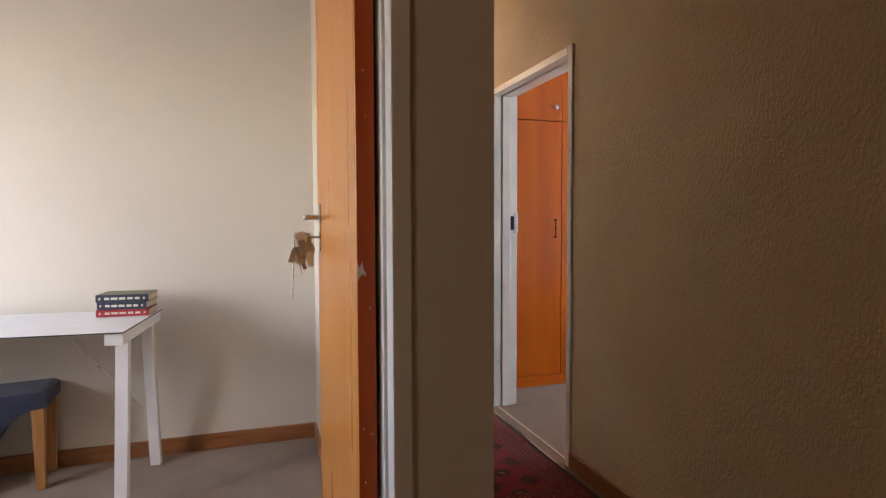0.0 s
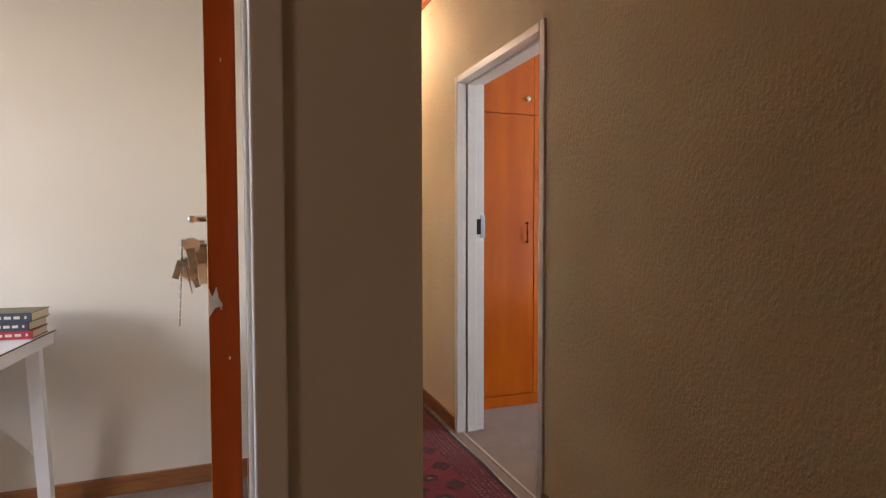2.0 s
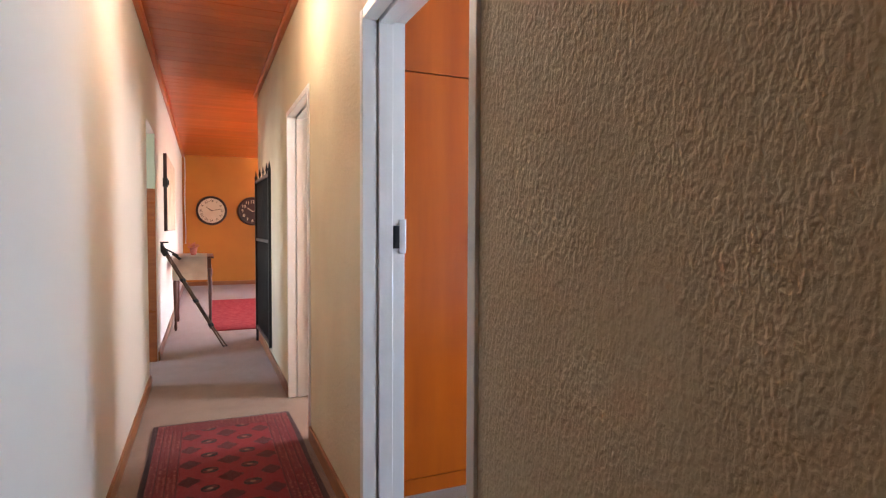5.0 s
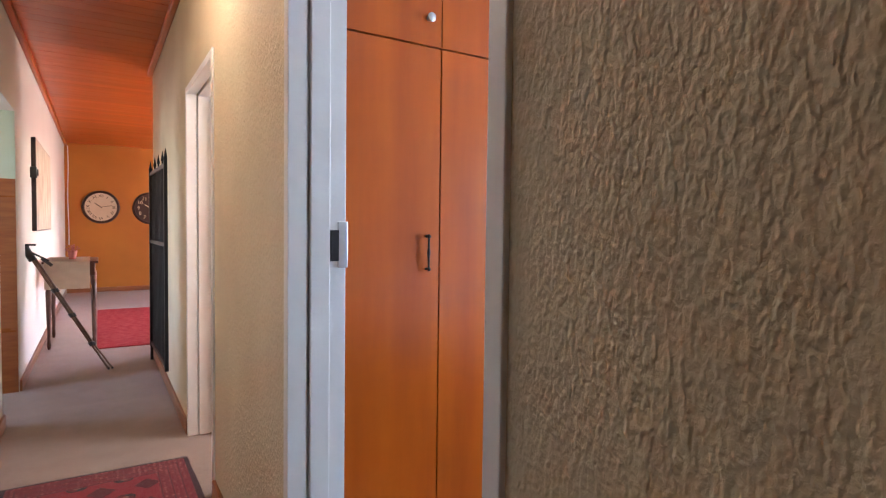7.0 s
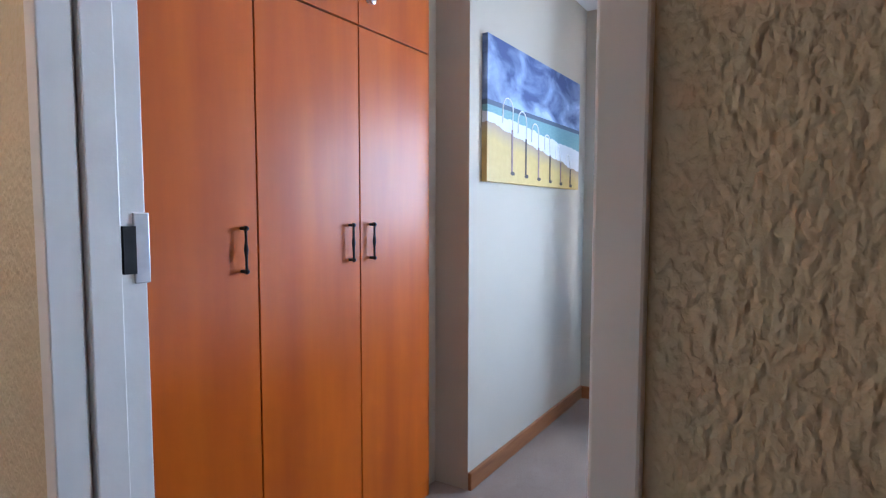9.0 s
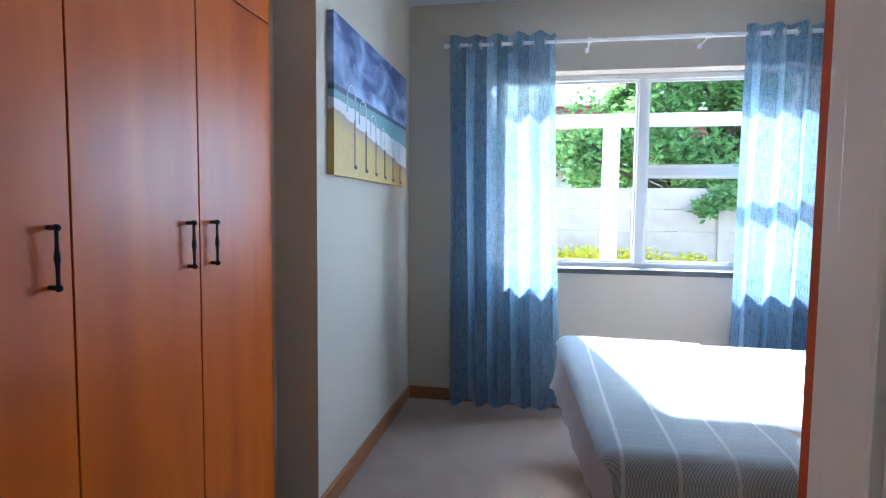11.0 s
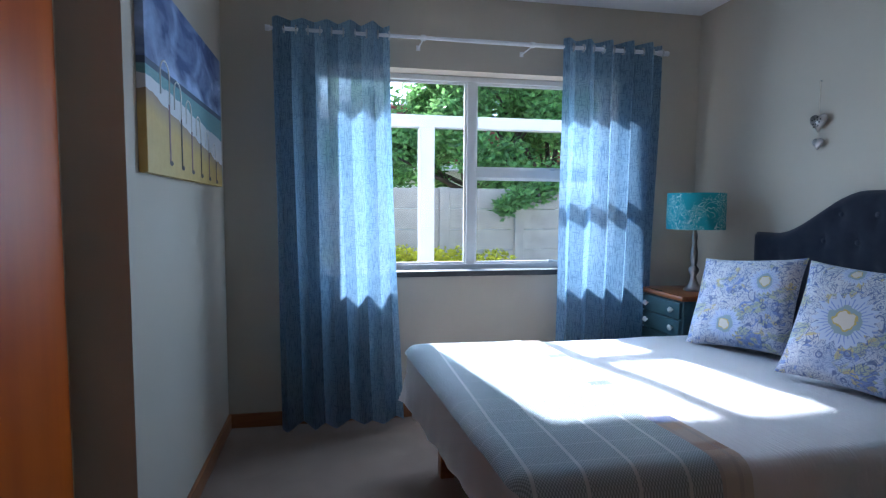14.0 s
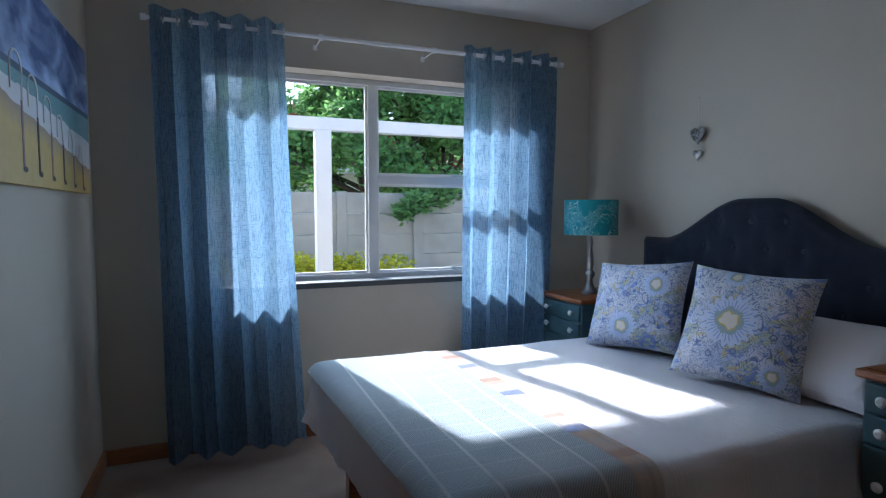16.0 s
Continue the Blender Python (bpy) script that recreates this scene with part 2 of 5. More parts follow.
solid("wall_living_east", M_WALL, [(5.05, 7.6, 0, 5.2, YL, 0.7), (5.05, 7.6, 2.3, 5.2, YL, HC), (5.05, 7.6, 0.7, 5.2, 9.0, 2.3), (5.05, 11.4, 0.7, 5.2, YL, 2.3)], "cream painted wall with a window opening")
solid("wall_living_south", M_WALL, [(XB, 7.6, 0, 5.05, 7.75, HC)], "cream painted wall")
solid("wall_side_room", M_WALL, [(-1.2, 5.6, 0, 0.376, 5.75, HC), (-1.2, 7.2, 0, 0.376, 7.35, HC), (-1.35, 5.6, 0, -1.2, 7.35, 0.9), (-1.35, 5.6, 2.1, -1.2, 7.35, HC), (-1.35, 5.6, 0.9, -1.2, 6.0, 2.1), (-1.35, 6.9, 0.9, -1.2, 7.35, 2.1)], "pale painted walls of a side room")
solid("wall_second_room", M_WALL, [(XB, 4.25, 0, 3.6, 4.4, HC), (XB, 5.5, 0, 3.6, 5.65, HC), (3.6, 4.25, 0, 3.75, 5.65, HC)], "pale painted walls of a further room")
solid("ceiling_second_room", M_CEILING, [(XB, 4.25, HC, 3.75, 5.65, HC + 0.1)], "white painted ceiling")
# bedroom
solid("wall_bedroom_north", M_WALL_BED, [(3.25, YN, 0, XE, 4.2, HB), (3.12, 3.60, 0, 3.25, 4.2, HB), (XB, 4.2, 0, XE, 4.25, HC)], "pale painted bedroom wall ending beside the cupboards")
solid("wall_bedroom_east", M_WALL_BED, [(XE, YS, 0, XE + 0.22, 4.2, WZ0), (XE, YS, WZ1, XE + 0.22, 4.2, HB), (XE, YS, WZ0, XE + 0.22, WY0, WZ1), (XE, WY1, WZ0, XE + 0.22, 4.2, WZ1)], "pale painted bedroom wall with the window opening")
solid("wall_bedroom_south", M_WALL_BED, [(XB, YS - 0.15, 0, XE + 0.22, YS, HB)], "pale painted bedroom wall behind the bed")
solid("wall_bedroom_west", M_WALL_BED, [(XB, YS, 0, XB + 0.006, D_S - 0.06, HB), (XB, D_N + 0.06, 0, XB + 0.006, 4.2, HB), (XB, D_S - 0.06, D_H + 0.06, XB + 0.006, D_N + 0.06, HB)], "pale painted bedroom wall")
solid("ceiling_bedroom", M_CEILING, [(XR + 0.01, YS - 0.15, HB, XE + 0.22, 4.25, HB + 0.1)], "white painted bedroom ceiling")

# ---- more materials ----
def with_colour(name, rough, paint, bump=0.0, bump_scale=300.0, bump_dist=0.002, sheen=0.0, base=(0.5, 0.5, 0.5)):
    """A material whose colour comes from paint(nt, vec, x, y, z)."""
    m = mat(name, base, None, rough, 6, bump=bump, bump_scale=bump_scale, bump_dist=bump_dist, sheen=sheen)
    nt, p = nodes_of(m)
    nt.links.new(paint(nt, *coords(nt)), p.inputs["Base Color"])
    return m


def paint_rug(nt, vec, x, y, z):
    # x across (0 in the middle), y along
    ax = calc(nt, "ABSOLUTE", x)
    red = blend(nt, noise_of(nt, vec, 9, 4), (0.50, 0.020, 0.034), (0.34, 0.012, 0.022))
    cx = calc(nt, "SUBTRACT", ax, 0.097)
    cy = calc(nt, "SUBTRACT", calc(nt, "FRACT", calc(nt, "DIVIDE", y, 0.21)), 0.5)
    cy = calc(nt, "MULTIPLY", cy, 0.21)
    acx, acy = calc(nt, "ABSOLUTE", cx), calc(nt, "ABSOLUTE", cy)
    octo = calc(nt, "MAXIMUM", calc(nt, "MAXIMUM", acx, calc(nt, "MULTIPLY", acy, 1.25)), calc(nt, "MULTIPLY", calc(nt, "ADD", acx, acy), 0.75))
    ring = calc(nt, "MULTIPLY", calc(nt, "LESS_THAN", octo, 0.042), calc(nt, "GREATER_THAN", octo, 0.034))
    inner = calc(nt, "LESS_THAN", octo, 0.034)
    quart = calc(nt, "GREATER_THAN", calc(nt, "MULTIPLY", cx, cy), 0.0)
    gul = blend(nt, quart, (0.20, 0.02, 0.02), (0.035, 0.02, 0.022))
    heart = calc(nt, "LESS_THAN", octo, 0.014)
    gul = blend(nt, heart, gul, (0.42, 0.24, 0.16))
    # dark stars between the medallions
    sx = calc(nt, "ABSOLUTE", x)
    sy = calc(nt, "ABSOLUTE", calc(nt, "MULTIPLY", calc(nt, "SUBTRACT", calc(nt, "FRACT", calc(nt, "ADD", calc(nt, "DIVIDE", y, 0.21), 0.5)), 0.5), 0.21))
    star = calc(nt, "LESS_THAN", calc(nt, "ADD", sx, calc(nt, "ADD", sy, calc(nt, "MULTIPLY", noise_of(nt, vec, 90, 2), 0.05))), 0.088)
    ox = calc(nt, "ABSOLUTE", calc(nt, "SUBTRACT", ax, 0.195))
    star2 = calc(nt, "LESS_THAN", calc(nt, "ADD", ox, calc(nt, "ADD", sy, calc(nt, "MULTIPLY", noise_of(nt, vec, 90, 2), 0.05))), 0.085)
    field = blend(nt, calc(nt, "MAXIMUM", star, star2), red, (0.14, 0.009, 0.015))
    field = blend(nt, ring, field, (0.04, 0.022, 0.02))
    field = blend(nt, inner, field, gul)
    # borders: rows of small light knots on dark red
    end = calc(nt, "SUBTRACT", 1.52, calc(nt, "ABSOLUTE", y))
    side = calc(nt, "SUBTRACT", 0.395, ax)
    d = calc(nt, "MINIMUM", end, side)
    vor = nt.nodes.new("ShaderNodeTexVoronoi")
    vor.inputs["Scale"].default_value, vor.inputs["Randomness"].default_value = 42, 0.25
    nt.links.new(vec, vor.inputs["Vector"])
    knots = step(nt, vor.outputs["Distance"], 0.34, 0.26)
    bands = calc(nt, "GREATER_THAN", calc(nt, "FRACT", calc(nt, "DIVIDE", d, 0.048)), 0.09)
    border = blend(nt, calc(nt, "MULTIPLY", knots, bands), (0.28, 0.014, 0.026), (0.62, 0.22, 0.17))
    border = blend(nt, bands, (0.13, 0.012, 0.02), border)
    out = blend(nt, calc(nt, "LESS_THAN", d, 0.155), field, border)
    out = blend(nt, calc(nt, "LESS_THAN", d, 0.012), out, (0.05, 0.012, 0.018))
    return blend(nt, calc(nt, "MULTIPLY", noise_of(nt, vec, 260, 2), 0.35), out, (0.05, 0.004, 0.006))


def paint_beach(nt, vec, x, y, z):
    # x 0..1.24 from the left, z 0..0.67 from the bottom
    clouds = noise_of(nt, vec, 4.5, 5, (0.8, 1, 1.6), 0.5)
    sky = blend(nt, step(nt, clouds, 0.40, 0.66), (0.045, 0.075, 0.21), (0.36, 0.47, 0.72))
    sky = blend(nt, calc(nt, "MULTIPLY", step(nt, clouds, 0.60, 0.72), step(nt, x, 0.5, 1.0)), sky, (0.75, 0.80, 0.86))
    wob = calc(nt, "MULTIPLY", calc(nt, "SUBTRACT", noise_of(nt, vec, 9, 3), 0.5), 0.05)
    shore = calc(nt, "ADD", calc(nt, "MULTIPLY_ADD", x, -0.13, 0.275), wob)
    foam_top = calc(nt, "ADD", calc(nt, "MULTIPLY_ADD", x, -0.06, 0.32), wob)
    sea = blend(nt, noise_of(nt, vec, 30, 3, (1, 1, 6)), (0.10, 0.26, 0.30), (0.26, 0.42, 0.44))
    sand = blend(nt, noise_of(nt, vec, 25, 4), (0.62, 0.46, 0.16), (0.50, 0.34, 0.10))
    wet = blend(nt, step(nt, calc(nt, "SUBTRACT", shore, z), 0.0, 0.07), (0.36, 0.27, 0.19), sand)
    out = blend(nt, calc(nt, "LESS_THAN", z, 0.365), sky, sea)
    out = blend(nt, calc(nt, "MULTIPLY", calc(nt, "LESS_THAN", z, 0.375), calc(nt, "GREATER_THAN", z, 0.352)), out, (0.07, 0.10, 0.16))
    out = blend(nt, calc(nt, "LESS_THAN", z, foam_top), out, (0.66, 0.66, 0.68))
    return blend(nt, calc(nt, "LESS_THAN", z, shore), out, wet)


def paint_cushion(blooms):
    """Printed cotton: scrolls, sprigs and blue and olive washes, with blooms at (x, z, radius)."""
    def paint(nt, vec, x, y, z):
        def lines(scale, warp, rate, width, dx):
            mp = nt.nodes.new("ShaderNodeMapping")
            mp.inputs["Location"].default_value = (dx, dx, dx)
            nt.links.new(vec, mp.inputs[0])
            n = noise_of(nt, mp.outputs[0], scale, 1, None, warp)
            return step(nt, calc(nt, "ABSOLUTE", calc(nt, "SUBTRACT", calc(nt, "FRACT", calc(nt, "MULTIPLY", n, rate)), 0.5)), width, width * 0.45)

        out = blend(nt, step(nt, noise_of(nt, vec, 7, 2), 0.46, 0.66), (0.60, 0.61, 0.66), (0.40, 0.47, 0.64))
        out = blend(nt, calc(nt, "MULTIPLY", step(nt, noise_of(nt, vec, 8.5, 2, (1, 1, 1.3), 1.0), 0.585, 0.615), 0.8), out, (0.43, 0.46, 0.29))
        out = blend(nt, calc(nt, "MULTIPLY", step(nt, noise_of(nt, vec, 11, 2, (1.4, 1, 1), 1.0), 0.63, 0.65), 0.85), out, (0.56, 0.47, 0.20))
        out = blend(nt, calc(nt, "MULTIPLY", step(nt, noise_of(nt, vec, 13, 2, (1, 1, 1.2), 1.4), 0.615, 0.635), 0.9), out, (0.20, 0.28, 0.60))
        # feathery leaf rows and scrolls
        leaf = calc(nt, "MULTIPLY", lines(12, 1.2, 16, 0.15, 0.0), step(nt, noise_of(nt, vec, 75, 1), 0.40, 0.50))
        out = blend(nt, leaf, out, (0.12, 0.16, 0.33))
        out = blend(nt, calc(nt, "MULTIPLY", lines(6.5, 1.8, 9, 0.07, 3.1), 0.85), out, (0.10, 0.14, 0.30))
        out = blend(nt, calc(nt, "MULTIPLY", lines(19, 1.5, 8, 0.12, 7.7), step(nt, noise_of(nt, vec, 16, 1), 0.42, 0.48)), out, (0.16, 0.21, 0.40))
        # small ringed seed heads
        vor = nt.nodes.new("ShaderNodeTexVoronoi")
        vor.inputs["Scale"].default_value = 17
        nt.links.new(vec, vor.inputs["Vector"])
        ring = step(nt, calc(nt, "ABSOLUTE", calc(nt, "SUBTRACT", vor.outputs["Distance"], 0.19)), 0.06, 0.03)
        out = blend(nt, calc(nt, "MULTIPLY", ring, step(nt, noise_of(nt, vec, 7.7, 1), 0.54, 0.57)), out, (0.14, 0.18, 0.34))
        for bx, bz, r in blooms:
            fx, fz = calc(nt, "SUBTRACT", x, bx), calc(nt, "SUBTRACT", z, bz)
            rad = calc(nt, "SQRT", calc(nt, "ADD", calc(nt, "MULTIPLY", fx, fx), calc(nt, "MULTIPLY", fz, fz)))
            ang = calc(nt, "ARCTAN2", fz, fx)
            rag = calc(nt, "MULTIPLY_ADD", calc(nt, "SUBTRACT", noise_of(nt, vec, 30, 2), 0.5), r * 0.5, rad)
            petal = calc(nt, "MULTIPLY_ADD", calc(nt, "SINE", calc(nt, "MULTIPLY", ang, 21)), r * 0.11, rag)
            out = blend(nt, calc(nt, "LESS_THAN", petal, r), out, (0.50, 0.57, 0.72))
            stroke = calc(nt, "MULTIPLY", calc(nt, "LESS_THAN", petal, r * 0.82), calc(nt, "GREATER_THAN", calc(nt, "SINE", calc(nt, "MULTIPLY", ang, 34)), 0.55))
            out = blend(nt, stroke, out, (0.27, 0.35, 0.62))
            out = blend(nt, calc(nt, "LESS_THAN", rag, r * 0.56), out, (0.30, 0.38, 0.43))
            out = blend(nt, calc(nt, "LESS_THAN", rag, r * 0.37), out, (0.55, 0.42, 0.14))
            heart = calc(nt, "MULTIPLY_ADD", calc(nt, "SINE", calc(nt, "MULTIPLY", ang, 5)), r * 0.02, rag)
            out = blend(nt, calc(nt, "LESS_THAN", heart, r * 0.31), out, (0.68, 0.62, 0.54))
        return out
    return paint


def paint_shade(nt, vec, x, y, z):
    n = noise_of(nt, vec, 9, 1.5, None, 2.2)
    lines = step(nt, calc(nt, "ABSOLUTE", calc(nt, "SUBTRACT", calc(nt, "FRACT", calc(nt, "MULTIPLY", n, 13)), 0.5)), 0.16, 0.09)
    teal = blend(nt, noise_of(nt, vec, 14, 3), (0.015, 0.22, 0.26), (0.02, 0.30, 0.33))
    return blend(nt, calc(nt, "MULTIPLY", lines, step(nt, noise_of(nt, vec, 13, 2), 0.40, 0.46)), teal, (0.42, 0.60, 0.60))


def paint_throw(nt, vec, x, y, z):
    # woven grey-blue with pale windowpane lines; x and y run along the bed
    a = calc(nt, "LESS_THAN", calc(nt, "FRACT", calc(nt, "DIVIDE", calc(nt, "ADD", y, 0.02), 0.145)), 0.075)
    b = calc(nt, "LESS_THAN", calc(nt, "FRACT", calc(nt, "DIVIDE", x, 0.105)), 0.05)
    weave = calc(nt, "MULTIPLY", calc(nt, "SINE", calc(nt, "MULTIPLY", x, 700)), calc(nt, "SINE", calc(nt, "MULTIPLY", y, 700)))
    body = blend(nt, step(nt, weave, -0.3, 0.5), (0.27, 0.35, 0.39), (0.70, 0.77, 0.82))
    body = blend(nt, calc(nt, "MULTIPLY", noise_of(nt, vec, 5, 2), 0.35), body, (0.50, 0.56, 0.58))
    return blend(nt, calc(nt, "MAXIMUM", a, calc(nt, "MULTIPLY", b, 0.45)), body, (0.78, 0.81, 0.83))


def paint_scarf(nt, vec, x, y, z):
    s = calc(nt, "FRACT", calc(nt, "DIVIDE", calc(nt, "ADD", x, 0.06), 0.40))
    body = blend(nt, step(nt, s, 0.10, 0.16), (0.42, 0.22, 0.12), (0.64, 0.52, 0.44))
    body = blend(nt, step(nt, s, 0.36, 0.42), body, (0.64, 0.46, 0.33))
    body = blend(nt, step(nt, s, 0.52, 0.57), body, (0.14, 0.21, 0.48))
    body = blend(nt, step(nt, s, 0.66, 0.71), body, (0.70, 0.65, 0.60))
    body = blend(nt, step(nt, s, 0.86, 0.92), body, (0.56, 0.38, 0.26))
    t = calc(nt, "LESS_THAN", calc(nt, "FRACT", calc(nt, "DIVIDE", y, 0.055)), 0.25)
    body = blend(nt, calc(nt, "MULTIPLY", t, 0.30), body, (0.30, 0.26, 0.30))
    return blend(nt, calc(nt, "MULTIPLY", noise_of(nt, vec, 14, 3), 0.35), body, (0.66, 0.60, 0.56))


M_RUG2 = mat("faded_red_wool", (0.24, 0.010, 0.016), (0.32, 0.045, 0.045), 0.95, 16, bump=0.6, bump_scale=400, spec=0.2)
M_RUG = with_colour("red_patterned_wool", 0.95, paint_rug, 0.6, 450, 0.003, 0.3)
M_BEACH = with_colour("printed_beach_canvas", 0.6, paint_beach, 0.3, 900, 0.0006)
M_CUSHION = with_colour("floral_printed_cotton", 0.85, paint_cushion(((0.03, -0.14, 0.075), (-0.12, 0.09, 0.065))), 0.3, 700, 0.0008, 0.1)
M_CUSHION2 = with_colour("large_floral_printed_cotton", 0.85, paint_cushion(((0.035, 0.0, 0.105), (0.05, 0.20, 0.05), (-0.16, -0.19, 0.05))), 0.3, 700, 0.0008, 0.1)
M_SHADE = with_colour("teal_printed_fabric", 0.8, paint_shade, 0.3, 500, 0.0008)
M_THROW = with_colour("grey_blue_woven_wool", 0.95, paint_throw, 0.8, 260, 0.003, 0.2)
M_SCARF = with_colour("tartan_wool", 0.95, paint_scarf, 0.6, 300, 0.003, 0.2)
M_NAVY = mat("navy_upholstery", (0.018, 0.024, 0.048), (0.026, 0.032, 0.058), 0.85, 30, bump=0.4, bump_scale=600, bump_dist=0.001, sheen=0.15)
M_TEAL = mat("teal_painted_wood", (0.055, 0.115, 0.13), (0.045, 0.095, 0.11), 0.45, 12, bump=0.1, bump_scale=80)
M_TOP = mat("varnished_pine_top", (0.30, 0.10, 0.025), (0.22, 0.06, 0.014), 0.3, 5, (1, 8, 8))
M_KNOB = mat("white_ceramic", (0.72, 0.72, 0.70), (0.62, 0.62, 0.60), 0.2, 10)
M_SILVER = mat("brushed_silver", (0.46, 0.44, 0.42), (0.30, 0.285, 0.27), 0.32, 14, metal=1.0)
M_ROD = mat("white_metal_rod", (0.75, 0.75, 0.76), (0.7, 0.7, 0.71), 0.35, 10)
M_SILL = mat("black_slate_sill", (0.025, 0.027, 0.032), (0.04, 0.042, 0.046), 0.5, 12, bump=0.2, bump_scale=60)
M_WHITE = mat("white_painted_steel", (0.78, 0.77, 0.76), (0.72, 0.71, 0.70), 0.4, 8, bump=0.05, bump_scale=40)
M_DARKWOOD = mat("dark_turned_wood", (0.10, 0.035, 0.015), (0.06, 0.02, 0.01), 0.35, 10, (8, 8, 1))
M_BEECH = mat("honey_chair_wood", (0.42, 0.20, 0.07), (0.33, 0.14, 0.045), 0.4, 8, (8, 8, 1))
M_CLOTH = mat("cream_table_cloth", (0.66, 0.58, 0.46), (0.58, 0.50, 0.39), 0.9, 12, bump=0.4, bump_scale=300)
M_TRIPOD = mat("brown_tripod_tube", (0.16, 0.10, 0.06), (0.11, 0.065, 0.04), 0.4, 20, metal=0.3)
M_PLASTIC = mat("black_plastic", (0.02, 0.02, 0.02), (0.03, 0.03, 0.03), 0.5, 20)
M_CREAM = mat("cream_clock_face", (0.66, 0.56, 0.38), (0.58, 0.48, 0.32), 0.5, 6)
M_RIM = mat("dark_brown_rim", (0.045, 0.018, 0.01), (0.03, 0.012, 0.008), 0.4, 10)
M_LEAF = mat("tree_leaf", (0.17, 0.33, 0.10), (0.25, 0.43, 0.14), 0.5, 3)
nt, p = nodes_of(M_LEAF)
tr = nt.nodes.new("ShaderNodeBsdfTranslucent")
tr.inputs["Color"].default_value = (0.30, 0.48, 0.12, 1)
mx = nt.nodes.new("ShaderNodeMixShader")
mx.inputs[0].default_value = 0.4
nt.links.new(p.outputs[0], mx.inputs[1])
nt.links.new(tr.outputs[0], mx.inputs[2])
nt.links.new(mx.outputs[0], nt.nodes["Material Output"].inputs["Surface"])
M_BARK = mat("grey_brown_bark", (0.12, 0.09, 0.065), (0.07, 0.05, 0.04), 0.9, 14, (4, 4, 1), bump=0.8, bump_scale=40, bump_dist=0.01)
M_HEDGE = mat("yellow_hedge_leaf", (0.74, 0.70, 0.04), (0.52, 0.54, 0.04), 0.6, 5)
M_CONCRETE = mat("grey_precast_concrete", (0.52, 0.485, 0.42), (0.40, 0.375, 0.325), 0.85, 5, bump=0.5, bump_scale=70, bump_dist=0.004)
M_GRASS = mat("dry_lawn", (0.10, 0.12, 0.04), (0.15, 0.13, 0.06), 0.95, 3, bump=0.8, bump_scale=60, bump_dist=0.02)
M_TILE = mat("red_roof_tile", (0.34, 0.09, 0.06), (0.24, 0.06, 0.045), 0.8, 10)
M_HOUSE = mat("white_plaster_outside", (0.84, 0.83, 0.81), (0.78, 0.77, 0.75), 0.8, 4, bump=0.3, bump_scale=60)
M_BRASS = mat("silver_key_metal", (0.50, 0.48, 0.44), (0.35, 0.33, 0.30), 0.4, 30, metal=1.0)
M_BOOK_A = mat("olive_book_cloth", (0.20, 0.19, 0.12), (0.16, 0.15, 0.09), 0.7, 20)
M_BOOK_B = mat("navy_book_cloth", (0.02, 0.025, 0.045), (0.03, 0.035, 0.055), 0.7, 20)
M_BOOK_C = mat("red_book_cloth", (0.38, 0.02, 0.03), (0.30, 0.015, 0.02), 0.6, 20)
M_PAPER = mat("book_pages", (0.60, 0.52, 0.38), (0.50, 0.42, 0.30), 0.9, 30, (1, 1, 30))
M_GILT = mat("pale_gilt_print", (0.62, 0.58, 0.46), (0.52, 0.48, 0.38), 0.5, 30)
M_LINE = mat("pale_floor_joint", (0.60, 0.50, 0.40), (0.52, 0.43, 0.34), 0.6, 20)
M_FLOWER = mat("dusty_pink_petals", (0.45, 0.16, 0.13), (0.35, 0.10, 0.08), 0.8, 20)
M_GREEN = mat("pale_green_paint", (0.52, 0.60, 0.46), (0.48, 0.56, 0.43), 0.6, 4)
M_CANVAS2 = mat("faded_botanical_print", (0.62, 0.55, 0.42), (0.40, 0.32, 0.22), 0.7, 7, (1, 1, 0.6), detail=6)

# painted over chips on the door edges
M_CHIP = mat("white_paint_chip", (0.75, 0.72, 0.68), (0.66, 0.62, 0.58), 0.6, 40)

# linen curtain: lets light through, thinner in the slubs of the weave
M_CURTAIN = mat("blue_linen_curtain", (0.085, 0.155, 0.25), (0.07, 0.13, 0.215), 0.9, 8, bump=0.5, bump_scale=260, bump_dist=0.001, sheen=0.1)
nt, p = nodes_of(M_CURTAIN)
vec, x, y, z = coords(nt)
slub = calc(nt, "MAXIMUM", step(nt, noise_of(nt, vec, 60, 2, (0.5, 4.0, 0.35)), 0.52, 0.62), step(nt, noise_of(nt, vec, 60, 2, (0.5, 0.3, 4.0)), 0.56, 0.66))
tr = nt.nodes.new("ShaderNodeBsdfTranslucent")
nt.links.new(blend(nt, slub, (0.23, 0.37, 0.51), (0.12, 0.215, 0.33)), tr.inputs["Color"])
mx = nt.nodes.new("ShaderNodeMixShader")
mx.inputs[0].default_value = 0.5
nt.links.new(p.outputs[0], mx.inputs[1])
nt.links.new(tr.outputs[0], mx.inputs[2])
gaps = nt.nodes.new("ShaderNodeBsdfRefraction")
gaps.inputs["Color"].default_value = (0.80, 0.92, 1.0, 1)
gaps.inputs["Roughness"].default_value, gaps.inputs["IOR"].default_value = 0.6, 1.12
weave = nt.nodes.new("ShaderNodeMixShader")
nt.links.new(calc(nt, "MULTIPLY_ADD", slub, -0.13, 0.24), weave.inputs[0])
nt.links.new(mx.outputs[0], weave.inputs[1])
nt.links.new(gaps.outputs[0], weave.inputs[2])
nt.links.new(weave.outputs[0], nt.nodes["Material Output"].inputs["Surface"])

